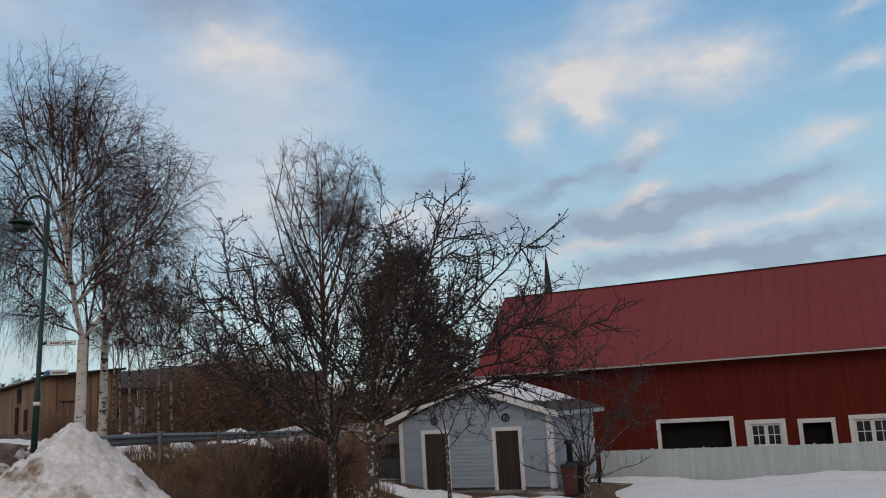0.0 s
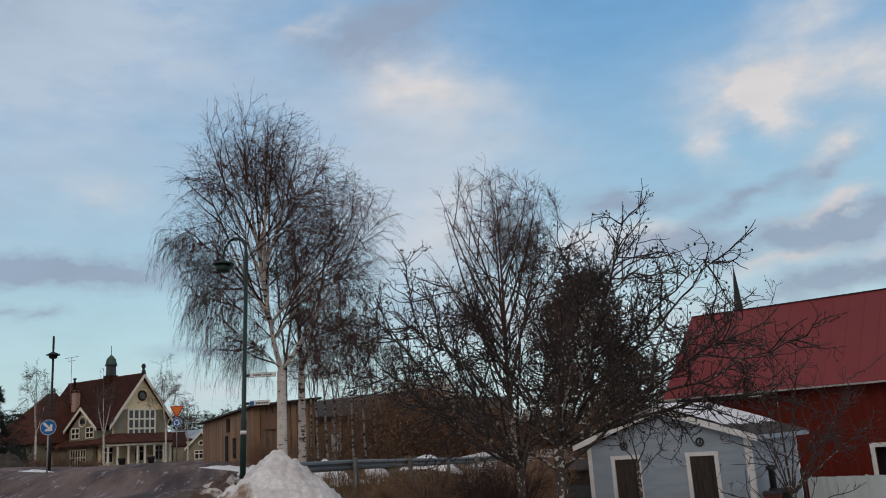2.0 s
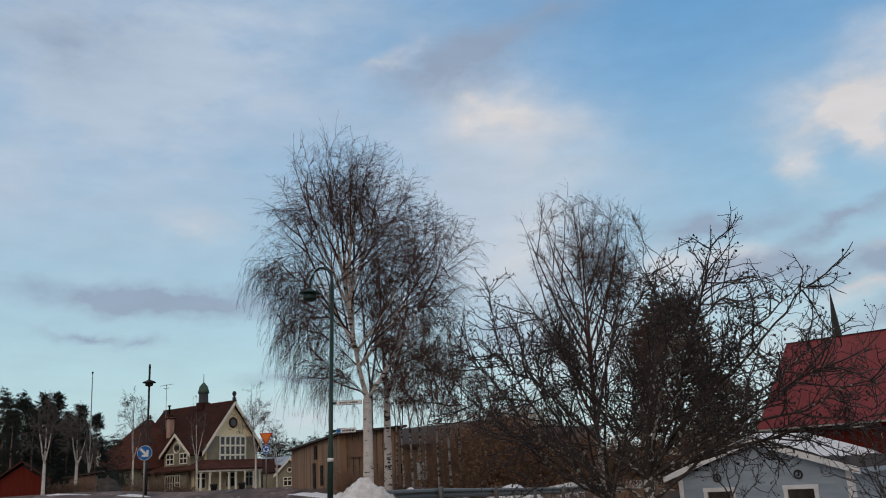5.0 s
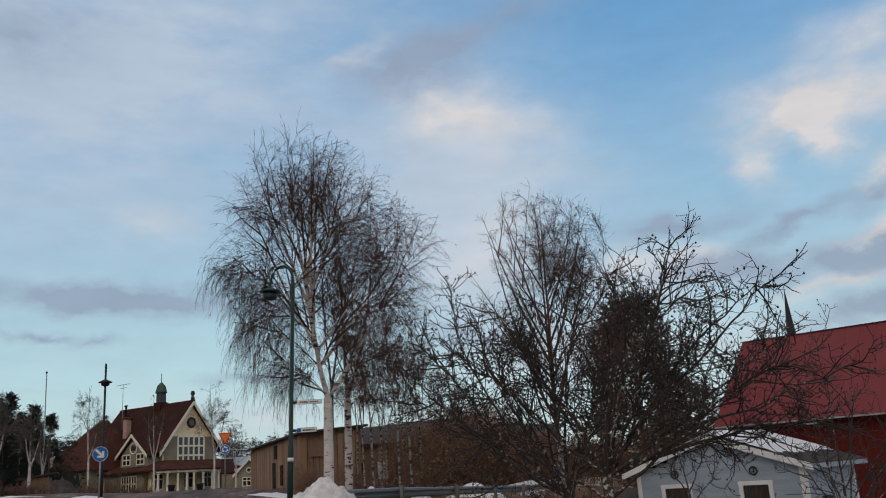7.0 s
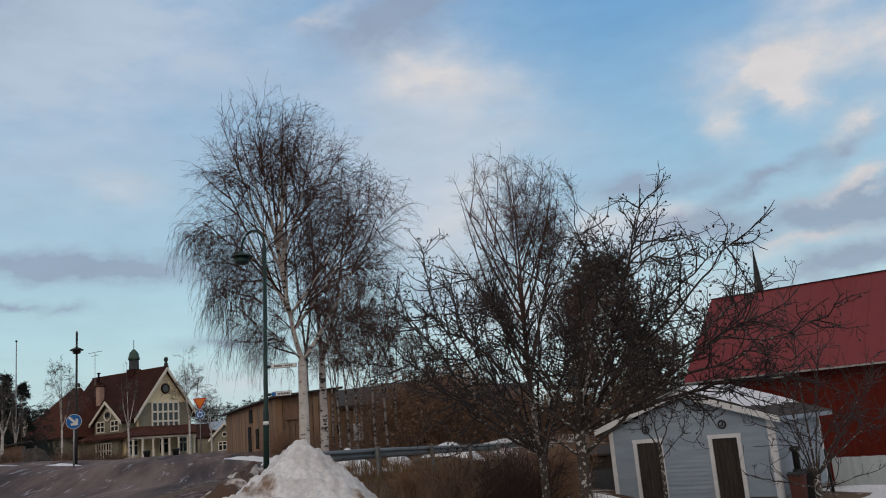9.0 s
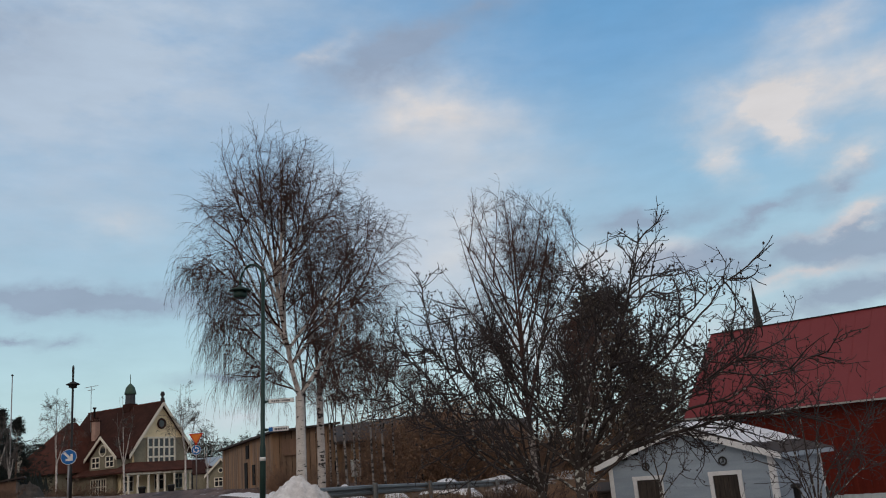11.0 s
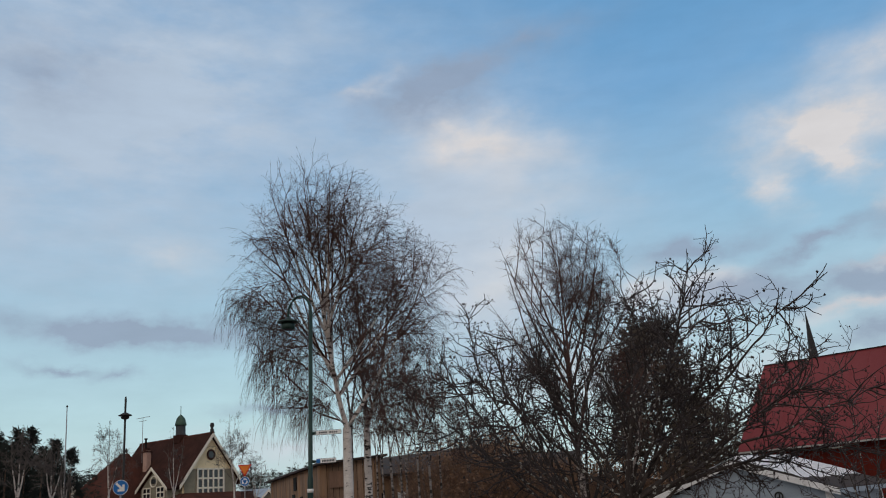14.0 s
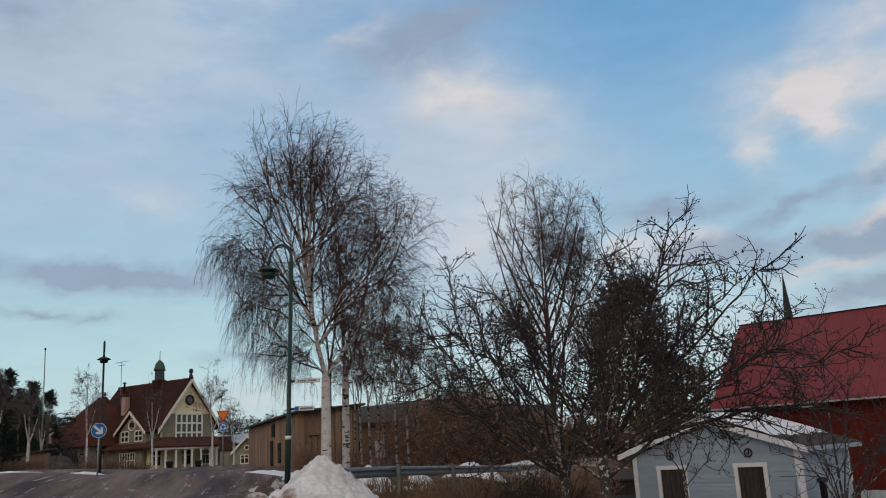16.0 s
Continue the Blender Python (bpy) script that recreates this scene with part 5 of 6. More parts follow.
idx = np.arange(len(ys) * len(prof)).reshape(len(ys), len(prof))
F = np.stack([idx[:-1], np.roll(idx, -1, 1)[:-1], np.roll(idx, -1, 1)[1:], idx[1:]], -1).reshape(-1, 4)
part("beam", quick_mesh("beam", [(V.reshape(-1, 3), F)], M_ZINC, False), rail, "ribbed steel beam")
for i in range(0, 8):
    yy = 4.0 * i - 0.02
    tt, xx = float(np.interp(yy, ys, tops)), float(np.interp(yy, ys, xs_))
    zb = gz1(-5.8 + xx, 17 + yy) - 0.3
    post = boxes("post", rail, M_ZINC, [((xx + 0.10, yy, (zb + tt + 0.03) / 2), (0.012, 0.11, tt + 0.03 - zb)), ((xx + 0.13, yy - 0.05, (zb + tt + 0.03) / 2), (0.06, 0.010, tt + 0.03 - zb)), ((xx + 0.13, yy + 0.05, (zb + tt + 0.03) / 2), (0.06, 0.010, tt + 0.03 - zb))], "steel channel post")
    lathe("bolt", rail, M_ZINC, [(0.022, 0), (0.022, 0.03), (0.012, 0.04)], 8, "", pose(xx + 0.02, yy, tt - 0.10, 0, 90, 0))

# ---- street lamp with street signs ----
LX, LY = polar(-25.28, 20.0)
BX, BY = polar(-25.62, 20.0)
lamp = thing("street_lamp", pose(BX, BY, gz1(BX, BY) - 0.05, 0, 2.0, 0), "dark green street lamp with a swan neck and bell shade", "street lamp")
LZ = gz1(BX, BY) - 0.05
PT = 1.6 + 20 * math.tan(radians(12.9)) - LZ      # where the neck begins
lathe("pole", lamp, M_GREENPOLE, [(0.066, 0), (0.066, 1.55), (0.060, 1.6), (0.050, 1.66), (0.045, PT)], 16)
lathe("band", lamp, M_SIGNWHITE, [(0.069, 1.28), (0.069, 1.36)], 16, "pale reflective band")
R_ = 0.315
neck = np.array([[(-R_ + R_ * math.cos(q), 0, PT + R_ * 1.33 * math.sin(q)) for q in np.linspace(0, math.pi, 18)] + [(-2 * R_, 0, PT - 0.06)]])
NA = pose(0, 0, 0, 0, 0, -8)
part("neck", quick_mesh("neck", [tubes(neck, np.full((1, 19), 0.030), 10)], M_GREENPOLE), lamp, "curved swan neck", NA)
lathe("shade", lamp, M_GREENPOLE, [(0.03, 0.0), (0.05, -0.02), (0.10, -0.05), (0.24, -0.10), (0.26, -0.13), (0.25, -0.14), (0.15, -0.13)], 28, "wide bell-shaped shade", NA @ pose(-2 * R_, 0, PT - 0.04))
lathe("lantern", lamp, M_GREENPOLE, [(0.16, -0.13), (0.165, -0.25), (0.14, -0.30)], 24, "dark lantern cup", NA @ pose(-2 * R_, 0, PT - 0.04))
lathe("glass", lamp, M_SLATE, [(0.13, -0.30), (0.11, -0.315), (0.05, -0.32)], 20, "", NA @ pose(-2 * R_, 0, PT - 0.04))


def street_sign(e0, wide, high, label, blue):
    z = 1.6 + 20 * math.tan(radians(e0))
    s = thing("street_sign", pose(LX, LY, z, 0, 0, 22), label, "sign", "street signs on the lamp post")
    box("plate", s, M_SIGNWHITE, (0.09 + wide / 2, -0.06, 0), (wide, 0.012, high), bevel=0.004)
    box("border", s, M_SIGNDARK, (0.09 + wide / 2, -0.052, 0), (wide + 0.015, 0.008, high + 0.015))
    n_ = 9 if not blue else 8
    x0 = 0.15 if not blue else 0.20
    for i in range(n_):
        if i == 4 and not blue:
            continue
        box("text_bar", s, M_SIGNDARK, (x0 + (i + 0.5) * (wide - 0.14) / n_, -0.068, 0), ((wide - 0.14) / n_ * 0.7, 0.004, high * 0.42))
    if blue:
        box("symbol_field", s, M_BLUE, (0.12, -0.0685, 0), (0.09, 0.004, high * 0.9))
    lathe("clamp", s, M_GREENPOLE, [(0.062, -0.03), (0.062, 0.03)], 14)
    box("bracket", s, M_GREENPOLE, (0.09, -0.05, 0), (0.10, 0.03, 0.03))


street_sign(5.12, 0.56, 0.085, "white street name sign with dark border on the lamp post", False)
street_sign(3.35, 0.42, 0.095, "white direction sign with a blue field on the lamp post", True)

# ---- far lamp, traffic signs and flag mast ----
x, y = polar(-36.75, 42.0)
z0 = gz1(x, y)
l2 = thing("street_lamp", pose(x, y, z0), "slim dark street lamp with a hat-shaped shade and spike", "street lamp")
zt = 1.6 + 42 * math.tan(radians(7.95)) - z0
zs = 1.6 + 42 * math.tan(radians(6.85)) - z0
lathe("pole", l2, M_BLACK, [(0.06, 0), (0.058, 1.5), (0.048, 1.6), (0.045, zt - 0.5), (0.05, zt - 0.1), (0.03, zt)], 12)
lathe("shade", l2, M_BLACK, [(0.06, zs + 0.10), (0.16, zs + 0.05), (0.30, zs - 0.02), (0.29, zs - 0.05), (0.18, zs - 0.06), (0.17, zs - 0.17), (0.10, zs - 0.20)], 20, "hat-shaped shade")


def arrow(parent, yaw_pts, mat):
    me = mesh_from("arrow", [(a, -0.022, b_) for a, b_ in yaw_pts], [tuple(range(len(yaw_pts)))], mat)
    ob = part("arrow", me, parent)
    sol = ob.modifiers.new("depth", "SOLIDIFY")
    sol.thickness = 0.006
    return ob


def round_sign(parent, r, z):
    lathe("disc", parent, M_BLUE, [(r * 0.93, -0.012), (r * 0.93, 0.012)], 32, "blue sign face", pose(0, 0, z, 90, 0, 0), smooth=False)
    ring("rim", parent, M_SIGNWHITE, r * 0.955, r * 0.035, pose(0, -0.004, z), "white rim", 32)


x, y = polar(-36.88, 35.0)
z0 = gz1(x, y)
keep = thing("traffic_sign", pose(x, y, z0, 0, 0, 32), "round blue mandatory direction sign with a white arrow on a post", "sign", "traffic signs")
zc = 1.6 + 35 * math.tan(radians(2.53)) - z0
lathe("post", keep, M_GREYSTEEL, [(0.03, 0), (0.03, zc + 0.1)], 10)
box("bracket", keep, M_GREYSTEEL, (0, -0.02, zc), (0.2, 0.02, 0.05))
face = thing("face", pose(0, -0.05, 0), "blue round sign face", "x")
del face["category"]
face.parent = keep
round_sign(face, 0.275, zc)
arrow(face, [(a, zc + b_) for a, b_ in ((-0.19, 0.13), (-0.13, 0.19), (0.06, 0.0), (0.06, 0.10), (0.14, 0.10), (0.14, -0.14), (-0.10, -0.14), (-0.10, -0.06), (0.0, -0.06))], M_SIGNWHITE)

x, y = polar(-29.55, 54.0)
z0 = gz1(x, y)
give = thing("traffic_sign", pose(x, y, z0, 0, 0, 26, ), "amber give-way triangle above a round blue roundabout sign", "sign", "traffic signs")
zy, zr = 1.6 + 54 * math.tan(radians(3.2)) - z0, 1.6 + 54 * math.tan(radians(2.42)) - z0
lathe("post", give, M_GREYSTEEL, [(0.035, 0), (0.035, zy + 0.2)], 10)


def plate3(name, parent, mat, r, z, y):
    pts = [(-r, z + r * 0.55), (r, z + r * 0.55), (r * 0.06, z - r * 1.1), (-r * 0.06, z - r * 1.1)]
    return prism(name, parent, mat, pts, y - 0.008, y + 0.008)


plate3("border", give, M_SIGNRED, 0.40, zy, -0.055)
plate3("field", give, M_ORANGE, 0.31, zy + 0.0, -0.075)
f2 = thing("face", pose(0, -0.05, 0), "blue roundabout sign face", "x")
del f2["category"]
f2.parent = give
round_sign(f2, 0.28, zr)
for k in range(3):
    a0 = k * 2 * math.pi / 3 + 0.4
    pts = [(0.17 * math.cos(a0 + q), zr + 0.17 * math.sin(a0 + q)) for q in np.linspace(0, 1.25, 7)] + [(0.24 * math.cos(a0 + 1.3), zr + 0.24 * math.sin(a0 + 1.3)), (0.135 * math.cos(a0 + 1.85), zr + 0.135 * math.sin(a0 + 1.85)), (0.06 * math.cos(a0 + 1.3), zr + 0.06 * math.sin(a0 + 1.3))] + [(0.11 * math.cos(a0 + q), zr + 0.11 * math.sin(a0 + q)) for q in np.linspace(1.25, 0, 7)]
    arrow(f2, pts, M_SIGNWHITE)
x, y = polar(-40.0, 75.0)
mast = thing("flag_mast", pose(x, y, gz1(x, y), 0, -0.8, 0), "tall thin pale flag mast without a flag", "mast")
hm = 1.6 + 75 * math.tan(radians(7.4)) - gz1(x, y)
lathe("pole", mast, M_GREYSTEEL, [(0.07, 0), (0.035, hm)], 10)
lathe("knob", mast, M_BLACK, [(0.03, hm), (0.08, hm + 0.05), (0.08, hm + 0.12), (0.02, hm + 0.17)], 10)

# ---- church spire beyond the barn ----
x, y = polar(6.85, 160.0)
church = thing("church_spire", pose(x, y, 0), "slender dark church spire rising beyond the barn", "church")
zt = 1.6 + 160 * math.tan(radians(9.75))
lathe("tower", church, M_CONCRETE, [(2.6, 0), (2.6, 14.0)], 4, "", pose(0, 0, 0, 0, 0, 45), smooth=False)
lathe("spire", church, M_BLACK, [(2.4, 14.0), (1.15, 18.5), (0.82, 21.0), (0.05, zt)], 8, "", smooth=False)
lathe("finial", church, M_BLACK, [(0.05, zt), (0.14, zt + 0.1), (0.04, zt + 0.25), (0.04, zt + 0.9)], 8)

# ---- timber buildings behind the birches ----


def plank_wall(parent, p, q, h0, h1, mat, z0, step=0.3):
    """A wall of upright planks from p to q, its top going from h0 to h1."""
    p, q = Vector(p), Vector(q)
    ln = (q - p).length
    n_ = max(2, int(ln / step))
    d = (q - p) / n_
    yaw = math.degrees(math.atan2(d.y, d.x))
    for i in range(n_):
        m = p + d * (i + 0.5)
        h = h0 + (h1 - h0) * (i + 0.5) / n_
        part("plank", mesh_from("plank", *box_geo((0, 0, h / 2), (ln / n_ - 0.03, 0.06, h)), mat), parent, at=pose(m.x, m.y, z0, 0, 0, yaw))


c0, cl = polar(-24.82, 45.0), polar(-27.95, 63.0)
cr = (c0[0] + 2.6, c0[1] + 1.6)
zb = 1.2
hA = 1.6 + 45 * math.tan(radians(3.1)) - zb
shedA = thing("timber_store", pose(0, 0, 0), "long weathered tan plank store with a dark roof edge", "building")
plank_wall(shedA, (*cl, 0), (*c0, 0), hA, hA, M_TAN, zb)
plank_wall(shedA, (*c0, 0), (*cr, 0), hA, hA + 0.25, M_TAN, zb)
bk = (cr[0] - 10.0, cr[1] + 15.5)
slab("roof", shedA, M_TARROOF, (c0[0] + 0.1, c0[1] - 0.6, zb + hA), (cr[0] + 0.5, cr[1] - 0.2, zb + hA + 0.25), (bk[0] + 0.5, bk[1], zb + hA + 0.3), (cl[0] - 0.5, cl[1], zb + hA), 0.10, "dark felt roof")
# black sheets added behind the planks to keep sky light out of the gaps
inner = [(p_[0] * 1.006, p_[1] * 1.006) for p_ in (cl, c0, cr)]
for (xa, ya_), (xb, yb_) in zip(inner, inner[1:]):
    slab("lining", shedA, M_DARK, (xa, ya_, zb), (xb, yb_, zb), (xb, yb_, zb + hA - 0.1), (xa, ya_, zb + hA - 0.1), -0.05)
ax = Vector((c0[0] - cl[0], c0[1] - cl[1], 0)).normalized()
for s, w_, zz, hh in ((10.6, 0.95, 1.9, 0.75), (10.0, 0.9, 0.1, 1.6), (12.6, 0.8, 0.4, 1.1)):
    m = Vector((*cl, 0)) + ax * s
    part("window", mesh_from("window", *box_geo((0, -0.05, hh / 2), (w_, 0.08, hh)), M_DARK), shedA, at=pose(m.x + 0.03, m.y - 0.03, zb + zz, 0, 0, math.degrees(math.atan2(ax.y, ax.x))))
for s, w_, zz, hh in ((0.9, 0.9, 1.7, 0.8),):
    m = Vector((*c0, 0)) + Vector((0.877, 0.481, 0)) * s
    part("hatch", mesh_from("hatch", *box_geo((0, -0.05, hh / 2), (w_, 0.08, hh)), M_BROWNWOOD), shedA, at=pose(m.x, m.y - 0.04, zb + zz, 0, 0, 28.7))
bl, bm2, br = polar(-22.4, 52.0), polar(-15.0, 55.0), polar(-8.5, 58.0)
zb2 = 0.3
shedB = thing("timber_barn", pose(0, 0, 0), "long brown timber building with a rusty brown roof", "building")
plank_wall(shedB, (*bl, 0), (*bm2, 0), 3.3, 3.4, M_TAN, zb2, 0.5)
plank_wall(shedB, (*bm2, 0), (*br, 0), 3.4, 3.4, M_BROWNWOOD, zb2, 0.5)
slab("roof", shedB, M_TARROOF, (bl[0] - 0.6, bl[1] - 0.6, zb2 + 3.2), (bm2[0] + 2.0, bm2[1] - 0.5, zb2 + 3.3), (bm2[0] + 0.6, bm2[1] + 5, zb2 + 5.0), (bl[0] - 0.9, bl[1] + 5, zb2 + 4.4), 0.15, "dark brown weathered roof")
slab("low_roof", shedB, M_TARROOF, (bm2[0] + 2.0, bm2[1] - 0.5, zb2 + 3.0), (br[0], br[1] - 0.5, zb2 + 3.0), (br[0], br[1] + 5, zb2 + 4.2), (bm2[0] + 2.0, bm2[1] + 5, zb2 + 4.2), 0.15, "dark roof")
ex = Vector((bm2[0] - bl[0], bm2[1] - bl[1], 0)).normalized()
for i, s in enumerate((1.2, 2.6, 4.3, 6.0, 9.2, 10.2)):
    m = Vector((*bl, 0)) + ex * s
    part("window", mesh_from("window", *box_geo((0, -0.06, 0.5), (0.5, 0.08, 1.0)), M_SIGNWHITE if i in (1, 4, 5) else M_DARK), shedB, at=pose(m.x, m.y, zb2 + 1.3, 0, 0, math.degrees(math.atan2(ex.y, ex.x))))
x, y = polar(-27.95, 140.0)
hall = thing("far_hall", pose(x, y, 1.0, 0, 0, 24), "low distant hall with a pale frosty metal roof", "building")
box("wall", hall, M_SLATE, (0, 0, 1.6), (9, 6, 3.2))
slab("roof", hall, M_BLUEROOF, (-5, -3.4, 3.2), (5, -3.4, 3.2), (5, 3.0, 5.2), (-5, 3.0, 5.2), 0.2)

# ---- the villa ----
VX0, VY0 = polar(-31.63, 130.0)
villa = thing("villa", pose(VX0, VY0, 1.55, 0, 0, 71.5), "yellow villa with steep brown tile roofs, gables and a cupola", "house")
RZ_, EZ = 12.4, 5.9
prism("gable_wall", villa, M_YELLOW, [(-4.6, 4.0), (4.6, 4.0), (4.6, 6.4), (3.6, 7.8), (0, RZ_ - 0.3), (-3.6, 7.8), (-4.6, 6.4)], 0, 0.4)
prism("lower_gable", villa, M_SHINGLE, [(-4.55, 3.2), (4.55, 3.2), (4.55, 6.3), (3.7, 7.6), (-3.7, 7.6), (-4.55, 6.3)], -0.06, 0.0, label="olive shingled lower gable")
box("ground_floor", villa, M_YELLOW, (-0.6, 8.5, 1.7), (12.0, 17.0, 3.4))
box("side_wall", villa, M_SHINGLE, (-4.3, 8, 4.4), (0.4, 15.5, 3.4))
box("side_wall", villa, M_SHINGLE, (4.3, 8, 4.4), (0.4, 15.5, 3.4))
for s in (-1, 1):
    q = [(s * 5.6, -0.5, EZ - 0.5), (s * 5.6, 16.2, EZ - 0.5), (s * 4.0, 16.2, 7.5), (s * 4.0, -0.5, 7.5)]
    slab("roof_flare", villa, M_TILE, *(q if s > 0 else q[::-1]), 0.2)
    q = [(s * 4.0, -0.5, 7.5), (s * 4.0, 16.2, 7.5), (0, 16.2, RZ_), (0, -0.5, RZ_)]
    slab("roof", villa, M_TILE, *(q if s > 0 else q[::-1]), 0.2, "steep brown-red tile roof")
    for a, b_ in (((s * 5.7, EZ - 0.6), (s * 4.05, 7.45)), ((s * 4.05, 7.45), (0, RZ_ + 0.1))):
        q = [(a[0], -0.62, a[1] - 0.45), (b_[0], -0.62, b_[1] - 0.45), (b_[0], -0.62, b_[1] + 0.12), (a[0], -0.62, a[1] + 0.12)]
        slab("barge_board", villa, M_CREAM, *(q if s > 0 else q[::-1]), 0.12)
box("ridge", villa, M_TILE2, (0, 7.8, RZ_ + 0.22), (0.35, 16.9, 0.2))
lathe("finial", villa, M_BLACK, [(0.28, RZ_), (0.28, RZ_ + 0.7), (0.12, RZ_ + 0.8), (0.34, RZ_ + 1.2), (0.2, RZ_ + 1.6)], 8, "", pose(0, -0.3, 0))
# big window
win = thing("window", pose(0, 0, 0), "large white mullioned window", "x")
del win["category"]
win.parent = villa
box("pane", win, M_PANE, (-0.1, -0.10, 5.65), (4.6, 0.06, 3.9))
boxes("window_frame", win, M_CREAM, [((xx, -0.17, 5.65), (0.24, 0.12, 4.1)) for xx in np.linspace(-2.4, 2.2, 6)] + [((-0.1, -0.175, zz), (4.84, 0.12, 0.24)) for zz in (3.7, 5.0, 6.3, 7.6)])
lathe("round_window", villa, M_PANE, [(0.55, -0.05), (0.55, 0.05)], 24, "round dark window", pose(0, -0.08, 9.55, 90, 0, 0), smooth=False)
ring("round_frame", villa, M_TILE, 0.62, 0.14, pose(0, -0.1, 9.55))
# cupola
cup = thing("cupola", pose(0, 6.7, 0), "cupola with a green copper dome", "x")
del cup["category"]
cup.parent = villa
lathe("base", cup, M_TILE, [(1.25, RZ_ - 0.6), (1.0, RZ_ + 0.6)], 4, "", pose(0, 0, 0, 0, 0, 45), smooth=False)
lathe("drum", cup, M_SLATE, [(0.72, RZ_ + 0.5), (0.68, RZ_ + 2.0)], 8, "", smooth=False)
lathe("dome", cup, M_COPPER, [(0.86, RZ_ + 2.0), (0.80, RZ_ + 2.3), (0.62, RZ_ + 3.0), (0.30, RZ_ + 3.4), (0.06, RZ_ + 3.6), (0.04, RZ_ + 4.9)], 12)
# hipped wing, chimney, dormer and skirt roof
hip = [(-11.2, 8.2, 3.7), (0.0, 8.2, 3.7), (0.0, 20.0, 3.7), (-11.2, 20.0, 3.7), (-5.0, 12.2, 10.9), (-5.0, 14.0, 10.9)]
part("wing_roof", mesh_from("wing_roof", hip, [(0, 1, 4), (1, 2, 5, 4), (2, 3, 5), (3, 0, 4, 5), (0, 3, 2, 1)], M_TILE2), villa, "hipped orange-red tile roof")
box("wing_wall", villa, M_SHINGLE, (-5.3, 14.1, 1.9), (10.2, 10.2, 3.8))
lathe("wing_finial", villa, M_BLACK, [(0.2, 11.0), (0.12, 11.6)], 6, "", pose(-5.0, 12.6, 0))
ch = thing("chimney", pose(-3.4, 9.9, 0), "pink rendered chimney", "x")
del ch["category"]
ch.parent = villa
box("stack", ch, M_PINK, (0, 0, 9.0), (0.85, 0.85, 4.0), bevel=0.05)
box("cap", ch, M_TILE, (0, 0, 10.85), (1.05, 1.05, 0.2))
boxes("pots", ch, M_TILE, [((xx, 0, 11.15), (0.2, 0.3, 0.45)) for xx in (-0.3, 0, 0.3)])
lathe("flue", ch, M_BLACK, [(0.14, 10.8), (0.14, 12.7), (0.26, 12.75), (0.26, 12.9)], 8, "", pose(0.4, 0.9, 0))
dm = thing("dormer", pose(0, 0, 0), "gabled dormer with white trim", "x")
del dm["category"]
dm.parent = villa
prism("dormer_wall", dm, M_SHINGLE, [(0.9, 3.6), (6.7, 3.6), (6.7, 5.5), (3.8, 7.7), (0.9, 5.5)], -6.6, -4.0, "x")
for s in (-1, 1):
    yq = 3.8 + s * 3.4
    q = [(-7.0, yq, 5.1), (-7.0, 3.8, 8.05), (-3.0, 3.8, 8.05), (-3.0, yq, 5.1)]
    slab("dormer_roof", dm, M_TILE, *(q if s < 0 else q[::-1]), 0.18)
    q = [(-7.08, yq, 4.85), (-7.08, 3.8, 7.8), (-7.08, 3.8, 8.2), (-7.08, yq, 5.25)]
    slab("dormer_barge", dm, M_CREAM, *(q if s > 0 else q[::-1]), 0.12)
for y0 in (2.3, 5.3):
    boxes("dormer_window", dm, M_CREAM, [((-6.68, y0 + o, 4.75), (0.1, 0.14, 1.5)) for o in (-0.8, 0, 0.8)] + [((-6.69, y0, zz), (0.1, 1.7, 0.16)) for zz in (4.05, 4.75, 5.45)])
boxes("dormer_pane", dm, M_PANE, [((-6.64, yy, 4.75), (0.08, 1.6, 1.4)) for yy in (2.3, 5.3)] + [((-6.64, 3.8, 6.3), (0.08, 1.3, 0.6))])
ring("dormer_arch", dm, M_CREAM, 0.72, 0.1, pose(-6.7, 3.8, 6.25, 0, 0, 90))
slab("skirt_roof", villa, M_TILE2, (-8.6, -3.6, 2.9), (-8.6, 14.5, 2.9), (-4.6, 14.5, 4.2), (-4.6, -0.1, 4.2), -0.2, "low orange-red tile roof over the ground floor")
slab("porch_roof", villa, M_TILE2, (-8.6, -3.6, 2.9), (6.4, -3.6, 2.9), (5.0, -0.1, 4.2), (-4.6, -0.1, 4.2), 0.2, "orange-red tile roof over the porch")
box("side_ground_floor", villa, M_SHINGLE, (-7.2, 7.5, 1.5), (0.5, 14, 3.0))
box("porch_floor", villa, M_CONCRETE, (-1.0, -1.8, 0.1), (14.6, 3.6, 0.3))
box("porch_beam", villa, M_CREAM, (-1.1, -3.35, 2.78), (14.6, 0.22, 0.26))
for xx in (-8.1, -6.6, -4.9, -3.4, -2.2, -0.6, 1.0, 2.2, 3.8, 5.4, 6.0):
    lathe("column", villa, M_CREAM, [(0.22, 0.2), (0.20, 0.4), (0.17, 0.5), (0.15, 2.4), (0.24, 2.55)], 10, "", pose(xx, -3.35, 0))
for xx in (-5.6, -0.5, 2.9):
    box("porch_window", villa, M_PANE, (xx, -0.08, 1.6), (1.5, 0.1, 1.9))
    boxes("porch_window_frame", villa, M_CREAM, [((xx + o, -0.16, 1.6), (0.13, 0.1, 2.1)) for o in (-0.78, 0, 0.78)] + [((xx, -0.165, zz), (1.7, 0.1, 0.13)) for zz in (0.6, 1.9, 2.6)])
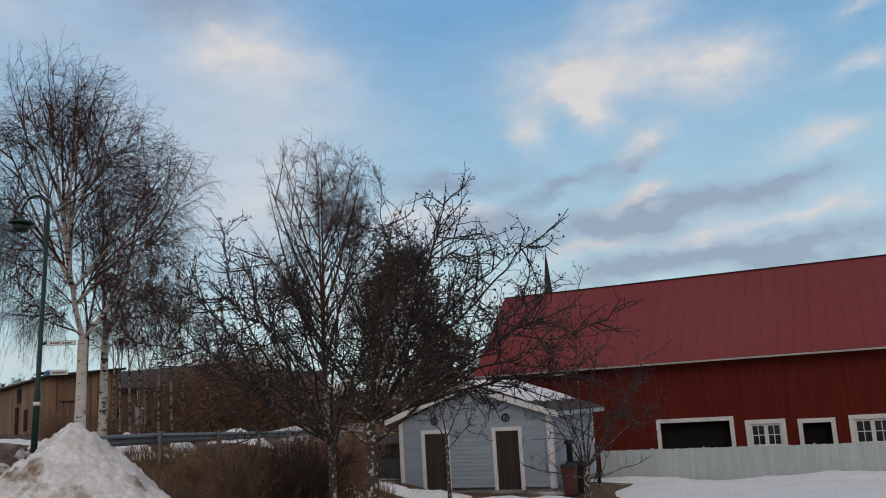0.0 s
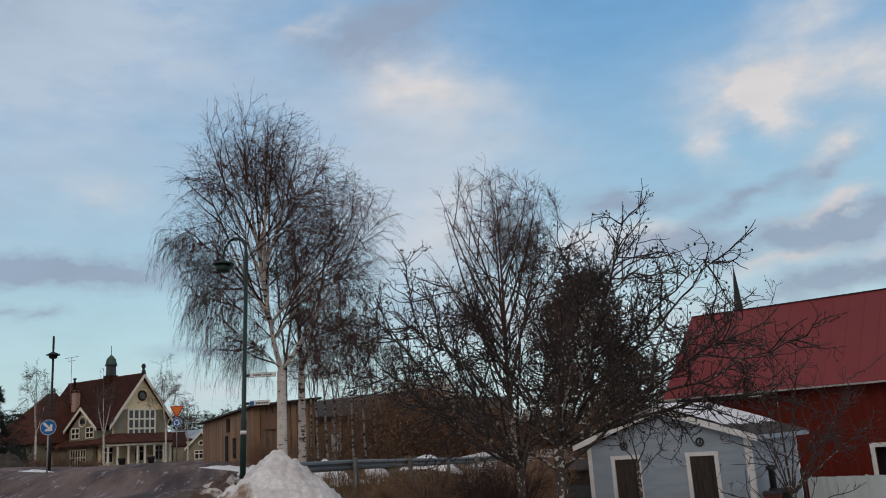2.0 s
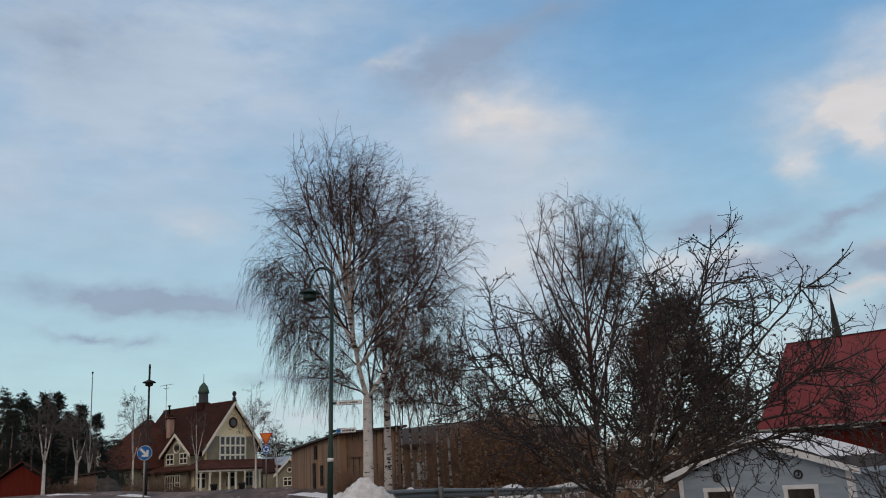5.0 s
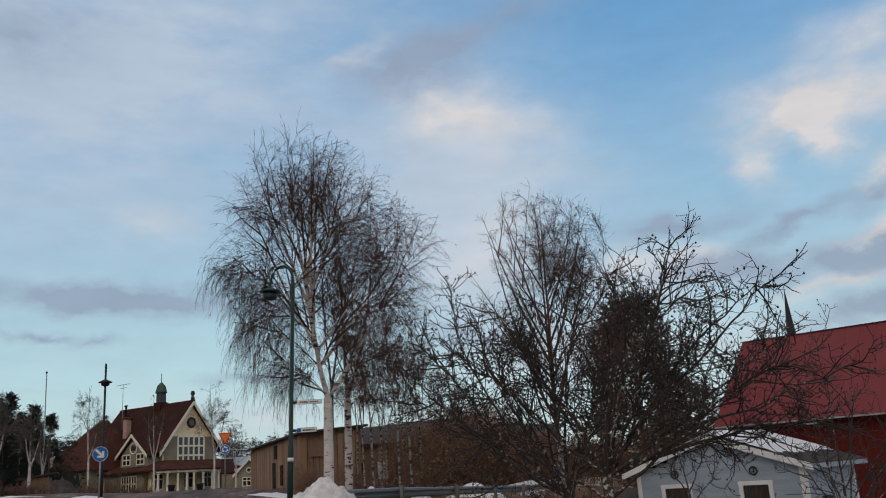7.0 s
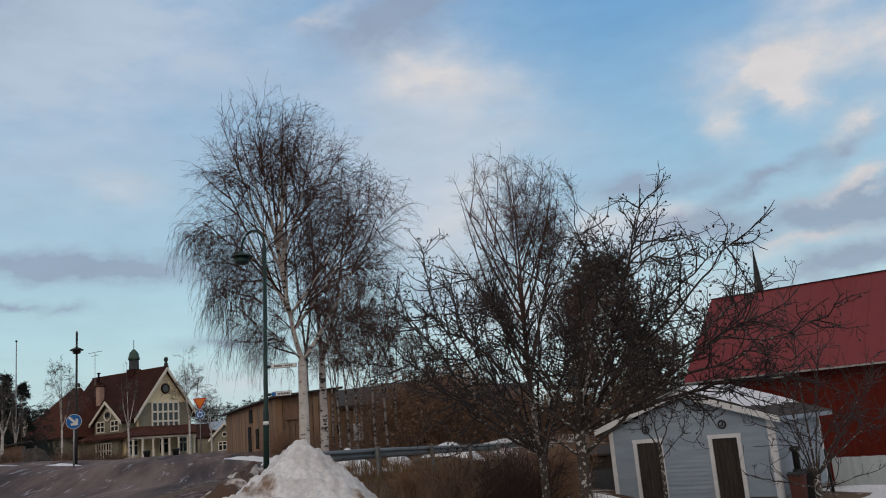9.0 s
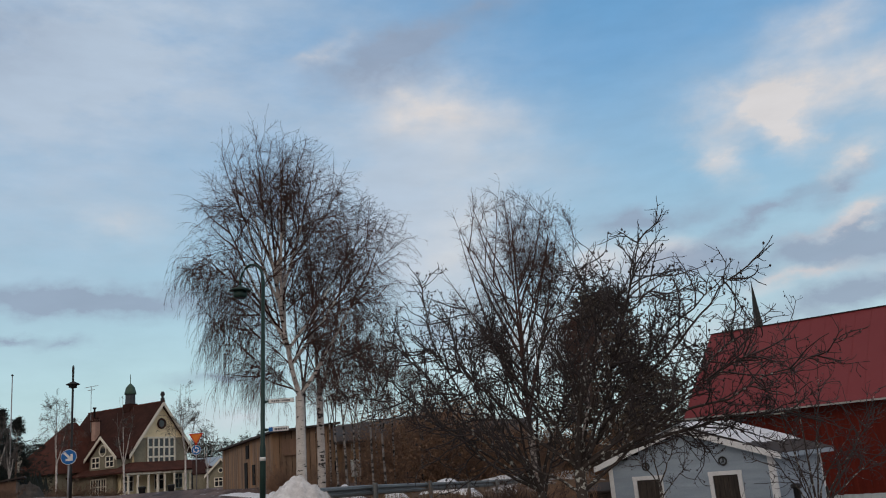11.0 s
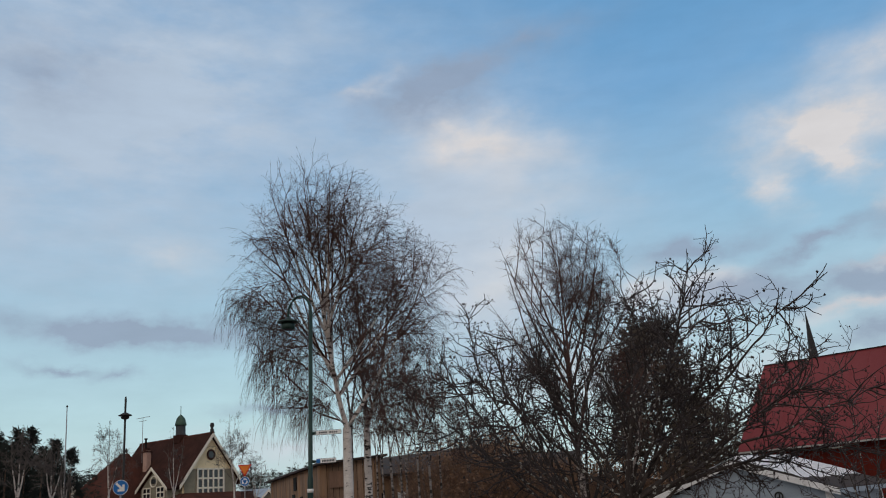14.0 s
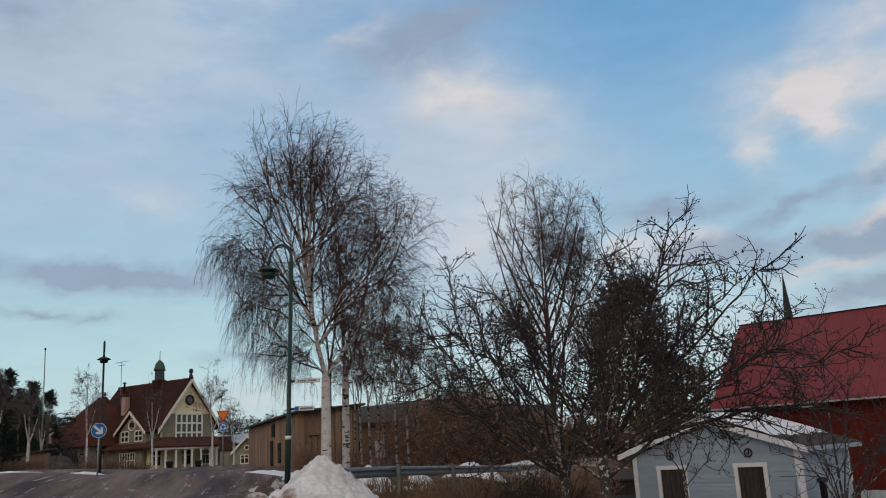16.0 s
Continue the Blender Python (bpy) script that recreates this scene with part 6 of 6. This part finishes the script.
for yy in (2.4, 3.5, 4.6, 9.5, 12.0):
    box("side_window", villa, M_PANE, (-7.48, yy, 1.5), (0.08, 0.9, 1.9))
    boxes("side_window_frame", villa, M_CREAM, [((-7.54, yy + o, 1.5), (0.08, 0.14, 2.1)) for o in (-0.5, 0, 0.5)] + [((-7.545, yy, zz), (0.08, 1.1, 0.14)) for zz in (0.5, 1.5, 2.5)])
box("wing_dormer", villa, M_CREAM, (-10.8, 17.4, 5.6), (0.8, 1.6, 2.6), turn=Matrix.Rotation(0.2, 3, "Y"))
box("wing_dormer_pane", villa, M_PANE, (-11.26, 17.4, 5.7), (0.06, 0.9, 1.5), turn=Matrix.Rotation(0.2, 3, "Y"))
lathe("aerial", villa, M_GREYSTEEL, [(0.05, 8), (0.04, 16.2)], 6, "", pose(-2.6, 12.2, 0))
boxes("aerial_arm", villa, M_GREYSTEEL, [((-2.6, 12.2, 16.1), (0.06, 3.2, 0.06)), ((-2.6, 12.2, 15.6), (0.06, 1.6, 0.06))])
x, y = polar(-28.1, 122.0)
ann = thing("gatehouse", pose(x, y, 1.6, 0, 0, 30), "small yellow-olive gatehouse with a tile roof and white trim", "house")
prism("wall", ann, M_SHINGLE, [(-1.7, 0), (1.7, 0), (1.7, 1.9), (0, 3.5), (-1.7, 1.9)], 0, 8)
for s in (-1, 1):
    q = [(s * 2.1, -0.4, 1.55), (s * 2.1, 8.4, 1.55), (0, 8.4, 3.75), (0, -0.4, 3.75)]
    slab("roof", ann, M_TILE, *(q if s > 0 else q[::-1]), 0.12)
    q = [(s * 2.15, -0.48, 1.35), (0, -0.48, 3.6), (0, -0.48, 3.95), (s * 2.15, -0.48, 1.7)]
    slab("barge_board", ann, M_CREAM, *(q if s > 0 else q[::-1]), 0.08)
lathe("round_window", ann, M_PANE, [(0.26, -0.03), (0.26, 0.03)], 18, "", pose(0, -0.05, 2.3, 90, 0, 0), smooth=False)
ring("round_frame", ann, M_CREAM, 0.3, 0.07, pose(0, -0.06, 2.3))
box("window", ann, M_PANE, (0, -0.04, 0.8), (1.5, 0.06, 1.0))
boxes("window_frame", ann, M_CREAM, [((xx, -0.09, 0.8), (0.11, 0.06, 1.2)) for xx in (-0.8, -0.27, 0.27, 0.8)] + [((0, -0.095, zz), (1.7, 0.06, 0.11)) for zz in (0.25, 0.95, 1.35)])
slab("lean_roof", ann, M_TILE, (-3.6, 1.0, 2.0), (-1.9, 1.0, 2.0), (-1.9, 6, 4.0), (-3.6, 6, 4.0), 0.12)
box("lean_wall", ann, M_SHINGLE, (-2.65, 3.4, 1.0), (1.7, 4.4, 2.0))

# ---- huts, hedge and planters beyond the road ----
x, y = polar(-40.3, 66.0)
hut = thing("hut", pose(x, y, gz1(x, y), 0, 0, 35), "small dark wooden hut with a low roof", "hut")
box("wall", hut, M_BROWNWOOD, (0, 0, 0.65), (1.6, 1.6, 1.3))
slab("roof", hut, M_TARROOF, (-1.2, -1.1, 1.15), (1.3, -1.1, 1.5), (1.3, 1.1, 1.5), (-1.2, 1.1, 1.15), 0.1)
for a, w_ in ((-39.55, 1.5), (-38.95, 1.2)):
    x, y = polar(a, 70.0)
    mound("stone_heap", x, y, w_, 1.2, 1.3, 0, "dark heap of stones and soil beyond the road", a, M_SOIL, 0.6, 0.3, 30)
x, y = polar(-43.6, 60.0)
rh = thing("red_hut", pose(x, y, gz1(x, y), 0, 0, 40), "small red wooden hut with an orange-red tile roof", "hut")
prism("wall", rh, M_FALU, [(-1.2, 0), (1.2, 0), (1.2, 1.0), (0, 1.8), (-1.2, 1.0)], -1, 1)
for s in (-1, 1):
    q = [(s * 1.6, -1.3, 0.85), (s * 1.6, 1.3, 0.85), (0, 1.3, 2.0), (0, -1.3, 2.0)]
    slab("roof", rh, M_TILE2, *(q if s > 0 else q[::-1]), 0.08)
box("corner_board", rh, M_WHITE, (1.2, -1.02, 0.5), (0.12, 0.06, 1.0))
rs = np.random.RandomState(23)
chunks = []
for i in range(70):
    a = rs.uniform(-43, -34.0)
    x, y = polar(a, rs.uniform(72, 76) if a > -40 else rs.uniform(60, 64))
    for P, R, s in bush(400 + i, 1.4, rs.uniform(0.5, 0.8) * (2.2 if -37.6 < a < -35.2 and i % 2 else 1.0), 8, 0.012):
        chunks.append(tubes(P + np.array([x, y, gz1(x, y)]), R, 3))
tagged(part("hedge", quick_mesh("hedge", chunks, M_BUSH)), "low bare brown hedge beyond the road", "hedge", kind="stuff")
for a in (-32.75, -31.05):
    x, y = polar(a, 112)
    pl = thing("planter", pose(x, y, gz1(x, y)), "dark round planter in front of the villa porch", "planter", "planters")
    lathe("pot", pl, M_BLACK, [(0.3, 0), (0.42, 0.8), (0.46, 0.85), (0.46, 0.95), (0.3, 1.0)], 12)
